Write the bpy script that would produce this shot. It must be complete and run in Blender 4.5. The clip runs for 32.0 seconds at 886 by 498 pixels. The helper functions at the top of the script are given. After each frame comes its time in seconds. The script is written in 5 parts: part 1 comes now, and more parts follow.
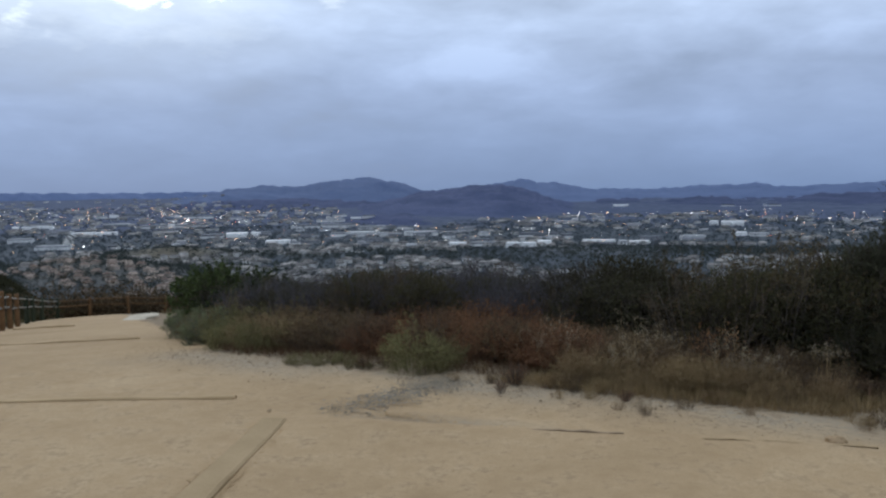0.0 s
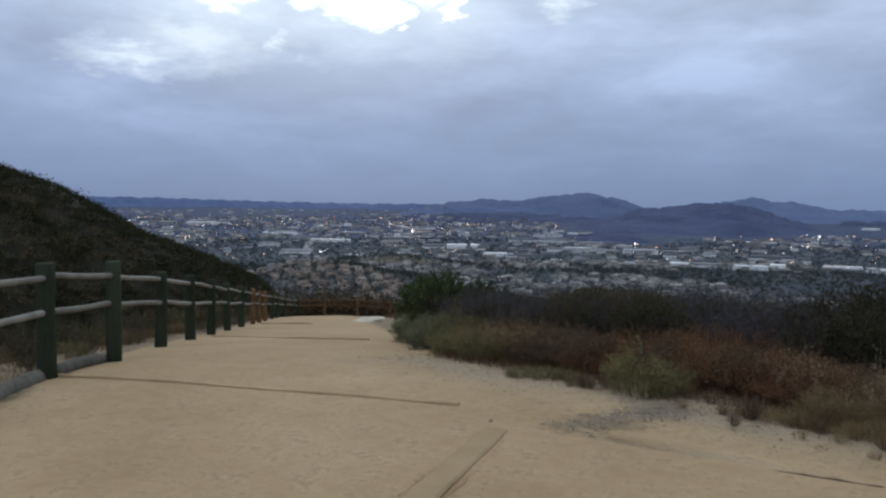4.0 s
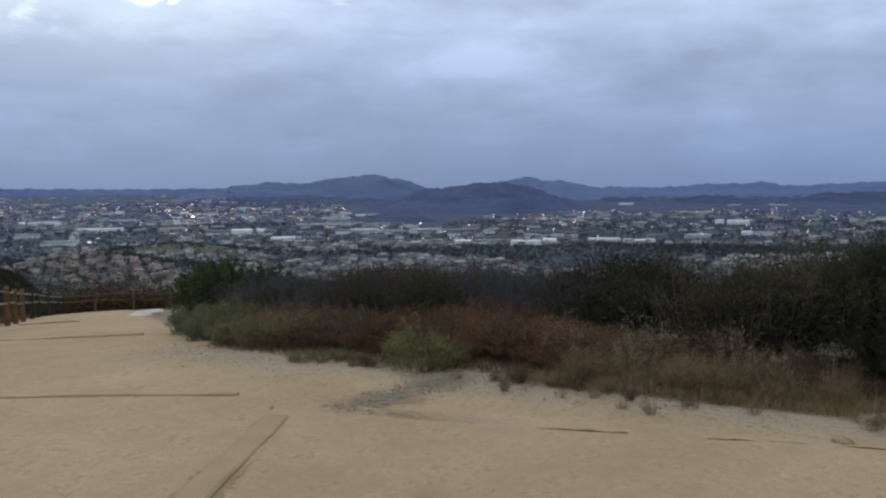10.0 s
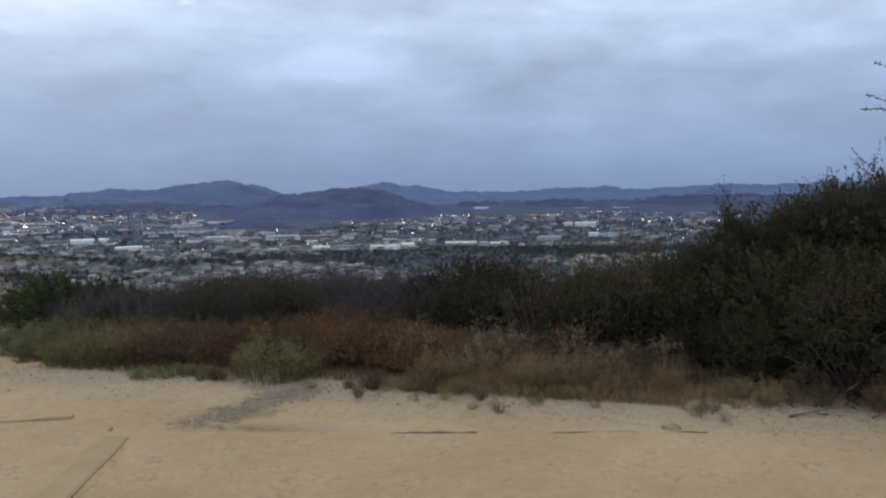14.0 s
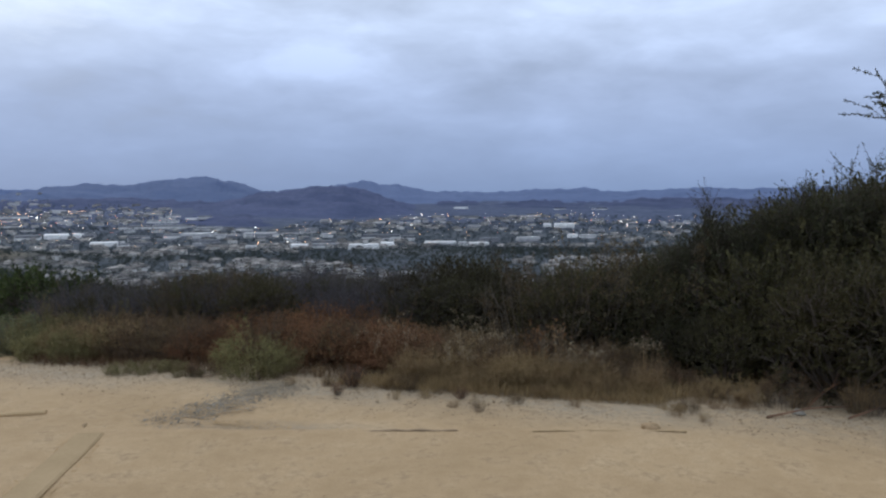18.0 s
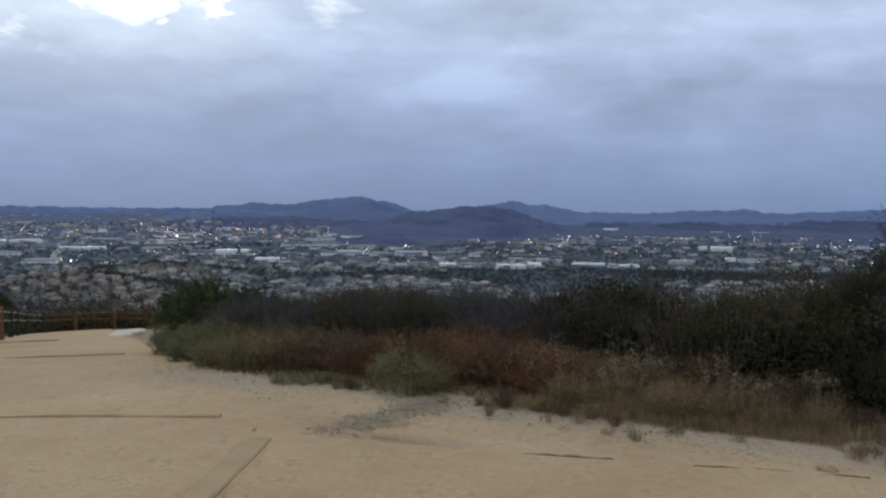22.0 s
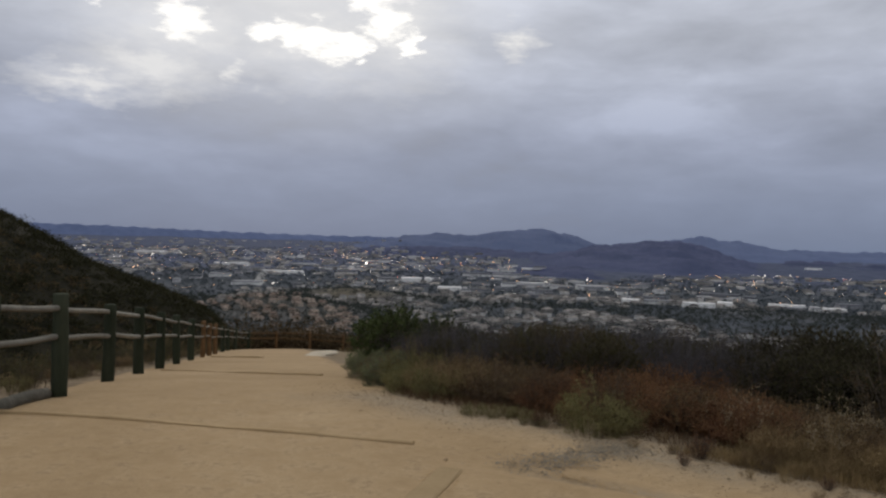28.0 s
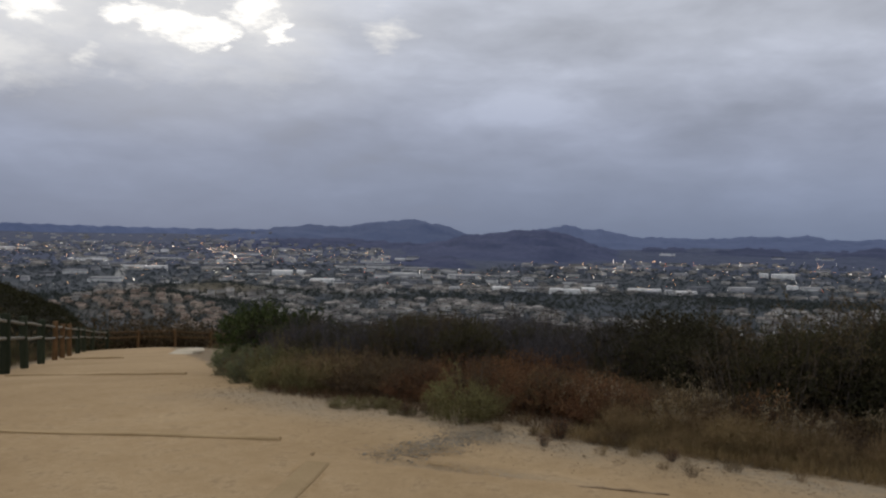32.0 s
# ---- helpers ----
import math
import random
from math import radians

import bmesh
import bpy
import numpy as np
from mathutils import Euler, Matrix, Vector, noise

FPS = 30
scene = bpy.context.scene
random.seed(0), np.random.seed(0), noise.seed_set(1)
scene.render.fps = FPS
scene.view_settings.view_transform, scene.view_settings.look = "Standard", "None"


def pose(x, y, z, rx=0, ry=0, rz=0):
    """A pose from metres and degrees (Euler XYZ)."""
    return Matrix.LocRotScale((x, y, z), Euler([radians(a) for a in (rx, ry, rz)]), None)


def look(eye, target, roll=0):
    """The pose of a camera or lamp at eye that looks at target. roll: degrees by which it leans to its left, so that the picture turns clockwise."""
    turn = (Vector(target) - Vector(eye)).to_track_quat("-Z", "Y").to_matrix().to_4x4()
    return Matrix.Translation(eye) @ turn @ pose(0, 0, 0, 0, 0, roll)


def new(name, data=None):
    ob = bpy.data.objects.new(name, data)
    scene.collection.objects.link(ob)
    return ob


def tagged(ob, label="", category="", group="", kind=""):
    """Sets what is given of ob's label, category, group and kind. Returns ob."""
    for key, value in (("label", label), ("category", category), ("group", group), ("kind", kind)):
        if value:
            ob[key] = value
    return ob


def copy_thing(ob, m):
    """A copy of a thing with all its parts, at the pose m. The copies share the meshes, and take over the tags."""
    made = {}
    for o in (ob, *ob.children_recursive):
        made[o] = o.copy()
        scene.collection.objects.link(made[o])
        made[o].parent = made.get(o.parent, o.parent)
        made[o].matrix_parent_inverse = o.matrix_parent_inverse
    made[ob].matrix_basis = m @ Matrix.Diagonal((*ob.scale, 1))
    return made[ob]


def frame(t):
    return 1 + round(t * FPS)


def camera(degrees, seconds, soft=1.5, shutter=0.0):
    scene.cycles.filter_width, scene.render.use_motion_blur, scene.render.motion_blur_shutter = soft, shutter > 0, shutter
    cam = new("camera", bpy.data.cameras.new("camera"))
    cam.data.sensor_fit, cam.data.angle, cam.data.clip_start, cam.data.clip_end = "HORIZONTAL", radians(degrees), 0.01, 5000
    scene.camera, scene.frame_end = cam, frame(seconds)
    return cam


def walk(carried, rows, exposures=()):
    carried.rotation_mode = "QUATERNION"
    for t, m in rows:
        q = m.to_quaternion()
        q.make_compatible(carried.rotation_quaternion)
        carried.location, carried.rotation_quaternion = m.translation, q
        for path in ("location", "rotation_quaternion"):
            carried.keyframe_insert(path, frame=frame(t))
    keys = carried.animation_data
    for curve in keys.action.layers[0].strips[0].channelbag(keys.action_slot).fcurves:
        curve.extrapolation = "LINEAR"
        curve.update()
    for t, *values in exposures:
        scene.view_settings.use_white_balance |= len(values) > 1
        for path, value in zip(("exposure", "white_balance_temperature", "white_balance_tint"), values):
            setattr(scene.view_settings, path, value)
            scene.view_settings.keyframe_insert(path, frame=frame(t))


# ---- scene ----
cam = camera(60.03, 32.0, soft=2.35)
# seconds, eye x, y, z in metres, yaw, pitch, roll in degrees
PATH_ROWS = [
    (0.0, 0.000, -0.000, 1.600, -0.00, -4.40, 0.87),
    (0.5, -0.020, 0.003, 1.599, 2.63, -4.85, 0.95),
    (1.0, -0.029, 0.008, 1.599, 5.34, -4.78, 1.15),
    (1.5, -0.049, 0.010, 1.602, 8.39, -4.29, 0.78),
    (2.0, -0.061, 0.014, 1.603, 10.59, -4.76, 0.97),
    (2.5, -0.076, 0.021, 1.603, 12.80, -4.61, 0.46),
    (3.0, -0.084, 0.024, 1.602, 14.84, -3.41, -0.64),
    (3.5, -0.092, 0.022, 1.596, 16.51, -3.04, -0.66),
    (5.5, -0.081, 0.034, 1.594, 13.97, -4.28, 0.44),
    (6.0, -0.074, 0.029, 1.598, 13.48, -3.49, 0.17),
    (6.5, -0.049, 0.024, 1.600, 10.88, -3.92, 0.27),
    (7.0, -0.043, 0.026, 1.601, 8.60, -3.54, -0.23),
    (7.5, -0.033, 0.032, 1.596, 6.33, -3.58, 0.37),
    (8.0, -0.016, 0.039, 1.594, 5.04, -4.30, 0.13),
    (8.5, -0.017, 0.037, 1.592, 4.25, -3.81, 0.53),
    (9.0, -0.007, 0.033, 1.591, 3.15, -3.98, 0.82),
    (9.5, 0.002, 0.028, 1.589, 2.04, -4.45, 0.81),
    (10.0, 0.006, 0.030, 1.594, 0.38, -4.57, 0.61),
    (10.5, 0.017, 0.028, 1.595, 0.12, -4.45, 0.98),
    (11.0, 0.026, 0.026, 1.594, -1.27, -4.30, 1.30),
    (11.5, 0.032, 0.027, 1.591, -2.82, -4.58, 1.12),
    (12.0, 0.044, 0.025, 1.595, -4.72, -4.44, 0.33),
    (12.5, 0.039, 0.027, 1.596, -5.85, -4.32, 0.25),
    (13.0, 0.047, 0.025, 1.596, -7.08, -4.87, 0.69),
    (13.5, 0.059, 0.018, 1.600, -8.60, -4.50, 0.78),
    (14.0, 0.072, 0.008, 1.604, -10.17, -4.33, 1.00),
    (14.5, 0.081, -0.003, 1.603, -11.88, -4.32, 1.34),
    (16.5, 0.089, 0.020, 1.591, -15.31, -4.99, 0.46),
    (17.0, 0.079, 0.024, 1.592, -15.61, -4.88, 0.07),
    (17.5, 0.068, 0.029, 1.590, -14.34, -4.82, 0.07),
    (18.0, 0.054, 0.036, 1.587, -11.68, -4.37, 0.15),
    (18.5, 0.059, 0.032, 1.586, -10.18, -4.29, 0.15),
    (19.0, 0.048, 0.032, 1.590, -9.62, -3.96, 0.36),
    (19.5, 0.036, 0.038, 1.590, -7.06, -3.98, 0.68),
    (20.0, 0.024, 0.041, 1.590, -5.95, -3.89, 0.10),
    (20.5, 0.021, 0.043, 1.592, -5.83, -3.64, -0.56),
    (21.0, 0.019, 0.042, 1.592, -4.43, -3.39, -0.06),
    (21.5, 0.005, 0.039, 1.593, -2.54, -3.07, -0.00),
    (22.0, -0.008, 0.038, 1.592, -0.68, -2.86, -0.24),
    (22.5, -0.012, 0.039, 1.592, 0.47, -3.04, -0.63),
    (23.0, -0.017, 0.039, 1.592, 0.56, -2.77, -0.74),
    (23.5, -0.025, 0.036, 1.593, 1.81, -2.71, -0.44),
    (24.0, -0.037, 0.032, 1.602, 2.99, -1.38, -0.62),
    (24.5, -0.057, 0.030, 1.605, 4.03, -0.91, -1.33),
    (25.0, -0.082, 0.035, 1.604, 6.25, -1.34, -1.48),
    (25.5, -0.110, 0.051, 1.610, 9.18, -1.13, -1.32),
    (27.5, -0.119, -0.030, 1.635, 15.59, -0.73, -1.88),
    (28.0, -0.104, -0.033, 1.637, 12.80, -0.67, -1.49),
    (28.5, -0.086, -0.044, 1.642, 9.50, -0.25, -1.30),
    (29.0, -0.075, -0.053, 1.644, 9.92, -0.27, -0.72),
    (29.5, -0.060, -0.055, 1.644, 7.55, -0.75, -0.48),
    (30.0, -0.057, -0.056, 1.646, 6.66, -0.55, -0.51),
    (30.5, -0.057, -0.057, 1.644, 6.46, -0.56, -0.71),
    (31.0, -0.051, -0.059, 1.644, 6.21, -0.90, -0.46),
    (31.5, -0.042, -0.061, 1.647, 5.13, -0.84, -0.36),
    (32.0, -0.033, -0.060, 1.650, 3.32, -1.16, -0.82),
]
EXPOSURES = [(0.0, 0.16, 5700, 6), (1.0, 0.2, 5700, 6), (3.0, 0.0, 5750, 7), (8.0, 0.0, 5750, 7), (9.0, 0.09, 5750, 7), (10.0, 0.09, 5750, 7), (14.0, 0.22, 5850, 8), (17.0, 0.35, 5850, 8), (20.0, 0.2, 5850, 8), (22.0, 0.04, 5800, 7), (23.5, 0.02, 5750, 6), (25.0, -0.15, 6700, 11), (28.0, -0.22, 6800, 11), (32.0, -0.23, 6800, 11)]
walk(cam, [(t, pose(x, y, z, 90 + pitch, roll, yaw)) for t, x, y, z, yaw, pitch, roll in PATH_ROWS], EXPOSURES)

# ---------------------------------------------------------------- world and light
SUN_AZ, SUN_EL = -25.0, 26.0          # degrees clockwise from +y, and above the horizon


def link(nt, a, b):
    nt.links.new(a, b)


def math_node(nt, op, a, b=None, clamp=False):
    n = nt.nodes.new("ShaderNodeMath")
    n.operation, n.use_clamp = op, clamp
    for i, v in enumerate((a, b)):
        if v is None:
            continue
        if isinstance(v, (int, float)):
            n.inputs[i].default_value = v
        else:
            nt.links.new(v, n.inputs[i])
    return n.outputs[0]


def mix_col(nt, fac, a, b, blend="MIX"):
    n = nt.nodes.new("ShaderNodeMix")
    n.data_type, n.blend_type = "RGBA", blend
    for sock, v in ((n.inputs[0], fac), (n.inputs[6], a), (n.inputs[7], b)):
        if isinstance(v, (int, float)):
            sock.default_value = v
        elif isinstance(v, tuple):
            sock.default_value = (*v[:3], 1.0)
        else:
            nt.links.new(v, sock)
    return n.outputs[2]


def ramp(nt, fac, stops):
    n = nt.nodes.new("ShaderNodeValToRGB")
    els = n.color_ramp.elements
    while len(els) < len(stops):
        els.new(0.5)
    for el, (pos, col) in zip(els, stops):
        el.position = pos
        el.color = (*col, 1.0) if isinstance(col, tuple) else (col, col, col, 1.0)
    link(nt, fac, n.inputs[0])
    return n.outputs[0]


def noise_tex(nt, vec, scale, detail=4.0, rough=0.55, distort=0.0):
    n = nt.nodes.new("ShaderNodeTexNoise")
    n.inputs["Scale"].default_value = scale
    n.inputs["Detail"].default_value = detail
    n.inputs["Roughness"].default_value = rough
    n.inputs["Distortion"].default_value = distort
    if vec is not None:
        link(nt, vec, n.inputs["Vector"])
    return n.outputs[0]


world = bpy.data.worlds.new("overcast_evening")
scene.world = world
world.use_nodes = True
wn = world.node_tree
wn.nodes.clear()
w_out = wn.nodes.new("ShaderNodeOutputWorld")
w_bg = wn.nodes.new("ShaderNodeBackground")
link(wn, w_bg.outputs[0], w_out.inputs[0])
sky = wn.nodes.new("ShaderNodeTexSky")
sky.sky_type = "NISHITA"
sky.sun_disc = False
sky.sun_elevation, sky.sun_rotation = radians(SUN_EL), radians(SUN_AZ)
tc = wn.nodes.new("ShaderNodeTexCoord")
sep = wn.nodes.new("ShaderNodeSeparateXYZ")
link(wn, tc.outputs["Generated"], sep.inputs[0])
up = math_node(wn, "MAXIMUM", sep.outputs[2], 0.0)
# the sky as bearing and height, in degrees, so that cloud banks lie level
az_d = math_node(wn, "MULTIPLY", math_node(wn, "ARCTAN2", sep.outputs[0], sep.outputs[1]), 57.2958)
el_d = math_node(wn, "MULTIPLY", math_node(wn, "ARCSINE", sep.outputs[2]), 57.2958)
banks = wn.nodes.new("ShaderNodeMapping")
banks.inputs["Scale"].default_value = (1.0, 1.0, 2.9)
link(wn, tc.outputs["Generated"], banks.inputs[0])
deck = banks.outputs[0]
n_big = noise_tex(wn, deck, 3.3, 4.0, 0.5, 0.18)
n_fine = noise_tex(wn, deck, 9.0, 5.0, 0.55, 0.22)
cloud = math_node(wn, "ADD", math_node(wn, "MULTIPLY", n_big, 0.62), math_node(wn, "MULTIPLY", n_fine, 0.38))
grad = ramp(wn, up, [(0.0, (0.200, 0.255, 0.385)), (0.05, (0.258, 0.312, 0.448)), (0.13, (0.365, 0.418, 0.555)),
                     (0.25, (0.52, 0.57, 0.68)), (0.6, (0.74, 0.79, 0.88)), (1.0, (0.85, 0.89, 0.96))])
shade = ramp(wn, cloud, [(0.36, 0.80), (0.47, 0.96), (0.55, 1.08), (0.66, 1.30)])
cloud_col = mix_col(wn, ramp(wn, up, [(0.0, 0.25), (0.16, 1.0)]), grad, mix_col(wn, 1.0, grad, shade, "MULTIPLY"))
sky_dim = mix_col(wn, 1.0, sky.outputs[0], (0.07, 0.07, 0.07), "MULTIPLY")
veil = ramp(wn, cloud, [(0.3, 0.95), (0.45, 0.98)])
full = mix_col(wn, veil, sky_dim, cloud_col)
# the torn place in the deck that the low sun shines through
jit_n = wn.nodes.new("ShaderNodeTexNoise")
jit_n.inputs["Scale"].default_value, jit_n.inputs["Detail"].default_value = 22.0, 8.0
jit_n.inputs["Roughness"].default_value = 0.62
link(wn, deck, jit_n.inputs["Vector"])
flat = wn.nodes.new("ShaderNodeCombineXYZ")
link(wn, az_d, flat.inputs[0])
link(wn, el_d, flat.inputs[1])
torn = wn.nodes.new("ShaderNodeVectorMath")
torn.operation = "MULTIPLY_ADD"
link(wn, jit_n.outputs["Color"], torn.inputs[0])
torn.inputs[1].default_value = (6.0, 4.4, 0.0)
link(wn, flat.outputs[0], torn.inputs[2])


def tear(az, el, ra, re, stops, vec=torn.outputs[0], off=(3.0, 2.2)):
    """How near a way lies to an opening at a bearing and height, with its half width and half height in degrees."""
    n = wn.nodes.new("ShaderNodeVectorMath")
    n.operation = "MULTIPLY_ADD"
    link(wn, vec, n.inputs[0])
    n.inputs[1].default_value = (1 / ra, 1 / re, 0.0)
    n.inputs[2].default_value = (-(az + off[0]) / ra, -(el + off[1]) / re, 0.0)
    ln = wn.nodes.new("ShaderNodeVectorMath")
    ln.operation = "LENGTH"
    link(wn, n.outputs[0], ln.inputs[0])
    return ramp(wn, math_node(wn, "MULTIPLY", ln.outputs["Value"], 0.25), stops)


def most(a, b):
    return b if a is None else math_node(wn, "MAXIMUM", a, b)


gap = thin = None
for az, el, ra, re in [(-31.8, 14.7, 1.3, 1.0), (-25.4, 14.5, 1.5, 0.6), (-22.8, 14.2, 1.5, 0.8), (-20.4, 13.9, 1.4, 0.8), (-19.0, 13.4, 0.6, 0.6), (-17.6, 15.8, 1.1, 1.0), (-18.6, 17.0, 1.2, 0.9), (-15.4, 14.3, 0.7, 0.5),
                       (-19.0, 18.6, 2.6, 1.5), (-27.0, 20.5, 4.0, 2.0), (-37.5, 16.5, 1.6, 0.8)]:
    gap = most(gap, tear(az, el, ra, re, [(0.12, 1.0), (0.25, 0.5), (0.40, 0.0)]))
for az, el, ra, re in [(-33.8, 11.4, 3.4, 1.4), (-28.2, 11.8, 0.9, 0.7), (-31.5, 14.2, 4.0, 2.2), (-22.5, 14.2, 5.5, 2.0), (-16.8, 15.4, 3.0, 2.6), (-7.6, 14.5, 0.9, 0.7), (-38.0, 9.9, 2.5, 0.8), (-25.0, 20.0, 9.0, 4.0)]:
    thin = most(thin, tear(az, el, ra, re, [(0.05, 0.8), (0.25, 0.36), (0.55, 0.0)]))
wide = tear(-24.0, 17.0, 9.0, 4.6, [(0.0, 0.55), (0.25, 0.28), (0.62, 0.0)], flat.outputs[0], (0.0, 0.0))
full = mix_col(wn, wide, full, (0.86, 0.89, 0.93))
full = mix_col(wn, thin, full, (0.95, 0.97, 0.99))
final = mix_col(wn, gap, full, (1.5, 1.5, 1.46))
link(wn, final, w_bg.inputs[0])
w_bg.inputs[1].default_value = 1.0

sun_data = bpy.data.lights.new("sun", "SUN")
sun_data.energy, sun_data.angle, sun_data.color = 0.6, radians(30), (1.0, 0.93, 0.84)
sun = new("sun", sun_data)
a, e = radians(SUN_AZ), radians(SUN_EL)
sun.matrix_world = look((0, 0, 60), (-60 * math.sin(a) * math.cos(e), -60 * math.cos(a) * math.cos(e), 60 - 60 * math.sin(e)))

# ---------------------------------------------------------------- materials


def material(name, rough=0.9):
    m = bpy.data.materials.new(name)
    m.use_nodes = True
    nt = m.node_tree
    b = nt.nodes["Principled BSDF"]
    b.inputs["Roughness"].default_value = rough
    b.inputs["Specular IOR Level"].default_value = 0.06
    return m, nt, b


def coords(nt, kind="Object"):
    return nt.nodes.new("ShaderNodeTexCoord").outputs[kind]


def bump(nt, b, height, strength, distance):
    n = nt.nodes.new("ShaderNodeBump")
    n.inputs["Strength"].default_value, n.inputs["Distance"].default_value = strength, distance
    link(nt, height, n.inputs["Height"])
    link(nt, n.outputs[0], b.inputs["Normal"])


def two_tone(name, ca, cb, scale=6.0, fine=60.0, rough=0.9, bump_by=0.004, stretch=None, metal=0.0):
    """Two colours mixed by noise at two scales, with fine relief."""
    m, nt, b = material(name, rough)
    v = coords(nt)
    if stretch:
        mp = nt.nodes.new("ShaderNodeMapping")
        mp.inputs["Scale"].default_value = stretch
        link(nt, v, mp.inputs[0])
        v = mp.outputs[0]
    na, nb = noise_tex(nt, v, scale), noise_tex(nt, v, fine, 3.0)
    f = math_node(nt, "ADD", math_node(nt, "MULTIPLY", na, 0.65), math_node(nt, "MULTIPLY", nb, 0.35))
    f = ramp(nt, f, [(0.36, 0.0), (0.64, 1.0)])
    oi = nt.nodes.new("ShaderNodeObjectInfo")
    col = mix_col(nt, f, ca, cb)
    val = math_node(nt, "ADD", math_node(nt, "MULTIPLY", oi.outputs["Random"], 0.3), 0.85)
    hsv = nt.nodes.new("ShaderNodeHueSaturation")
    link(nt, col, hsv.inputs["Color"])
    link(nt, val, hsv.inputs["Value"])
    link(nt, hsv.outputs[0], b.inputs["Base Color"])
    b.inputs["Metallic"].default_value = metal
    if bump_by:
        bump(nt, b, nb, 0.6, bump_by)
    return m


def leaf_mat(name, ca, cb, rough=0.85, through_light=0.25):
    """Leaves: colour varies from leaf to leaf and from plant to plant, and some light passes through."""
    m, nt, b = material(name, rough)
    b.inputs["Specular IOR Level"].default_value = 0.10
    geo = nt.nodes.new("ShaderNodeNewGeometry")
    oi = nt.nodes.new("ShaderNodeObjectInfo")
    col = mix_col(nt, geo.outputs["Random Per Island"], ca, cb)
    hsv = nt.nodes.new("ShaderNodeHueSaturation")
    link(nt, col, hsv.inputs["Color"])
    link(nt, math_node(nt, "ADD", math_node(nt, "MULTIPLY", oi.outputs["Random"], 0.4), 0.8), hsv.inputs["Value"])
    link(nt, math_node(nt, "ADD", math_node(nt, "MULTIPLY", oi.outputs["Random"], 0.02), 0.49), hsv.inputs["Hue"])
    link(nt, hsv.outputs[0], b.inputs["Base Color"])
    tr = nt.nodes.new("ShaderNodeBsdfTranslucent")
    link(nt, hsv.outputs[0], tr.inputs[0])
    mx = nt.nodes.new("ShaderNodeMixShader")
    mx.inputs[0].default_value = through_light
    link(nt, b.outputs[0], mx.inputs[1])
    link(nt, tr.outputs[0], mx.inputs[2])
    link(nt, mx.outputs[0], nt.nodes["Material Output"].inputs[0])
    return m


def glow_mat(name, col, strength):
    m, nt, b = material(name)
    b.inputs["Base Color"].default_value = (*col, 1)
    b.inputs["Emission Color"].default_value = (*col, 1)
    b.inputs["Emission Strength"].default_value = strength
    return m


POST_WOOD = two_tone("weathered_green_post", (0.020, 0.026, 0.015), (0.046, 0.050, 0.032), 5, 70, 0.9, 0.004, (1, 1, 0.12))
LOG_WOOD = two_tone("old_log", (0.075, 0.07, 0.055), (0.17, 0.155, 0.125), 5, 50, 0.9, 0.006, (0.3, 1, 1))
CLOD = two_tone("sand_clod", (0.27, 0.182, 0.092), (0.40, 0.28, 0.15), 9, 60, 0.95, 0.0)
CRUMB = two_tone("litter_crumbs", (0.090, 0.062, 0.038), (0.23, 0.165, 0.10), 9, 60, 0.95, 0.0)
RAIL_WOOD = two_tone("grey_rail", (0.15, 0.14, 0.115), (0.26, 0.24, 0.195), 5, 70, 0.85, 0.003, (0.12, 1, 1))
ORANGE_WOOD = two_tone("orange_stained_wood", (0.085, 0.048, 0.023), (0.15, 0.086, 0.040), 5, 60, 0.85, 0.003)
TIMBER = two_tone("buried_timber", (0.20, 0.142, 0.088), (0.33, 0.24, 0.15), 4, 50, 0.9, 0.004, (0.2, 1, 1))
SANDY_TIMBER = two_tone("sanded_timber", (0.35, 0.25, 0.135), (0.42, 0.302, 0.168), 3, 50, 0.95, 0.004)
STONE = two_tone("grey_stone", (0.13, 0.12, 0.097), (0.25, 0.225, 0.18), 9, 60, 0.85, 0.003)
PALE_ROCK = two_tone("pale_rock", (0.40, 0.34, 0.25), (0.52, 0.45, 0.34), 4, 40, 0.9, 0.004)
STONE_PALE = two_tone("pale_gravel", (0.16, 0.135, 0.10), (0.33, 0.275, 0.20), 9, 60, 0.9, 0.0)
STONE_TAN = two_tone("tan_stone", (0.25, 0.172, 0.094), (0.37, 0.262, 0.150), 9, 60, 0.9, 0.003)
BARK = two_tone("twig_bark", (0.052, 0.043, 0.035), (0.120, 0.099, 0.078), 8, 80, 0.95, 0.0)
BARK_GREY = two_tone("grey_twig_bark", (0.062, 0.058, 0.060), (0.126, 0.114, 0.114), 8, 80, 0.95, 0.0)
BARK_RUST = two_tone("rust_stem", (0.085, 0.048, 0.030), (0.155, 0.085, 0.052), 8, 80, 0.95, 0.0)
L_LAUREL = leaf_mat("laurel_leaf", (0.034, 0.031, 0.017), (0.068, 0.060, 0.031))
L_DARK = leaf_mat("chaparral_leaf", (0.044, 0.040, 0.018), (0.086, 0.075, 0.034))
L_BROWN = leaf_mat("brown_chaparral_leaf", (0.058, 0.043, 0.023), (0.130, 0.096, 0.050))
L_GREYGREEN = leaf_mat("grey_green_leaf", (0.040, 0.042, 0.022), (0.080, 0.078, 0.043))
L_HILLSIDE = leaf_mat("hillside_leaf", (0.020, 0.020, 0.010), (0.046, 0.042, 0.020))
L_GREEN = leaf_mat("sumac_leaf", (0.032, 0.045, 0.015), (0.076, 0.092, 0.032))
L_SAGE = leaf_mat("sage_leaf", (0.135, 0.148, 0.076), (0.222, 0.234, 0.122))
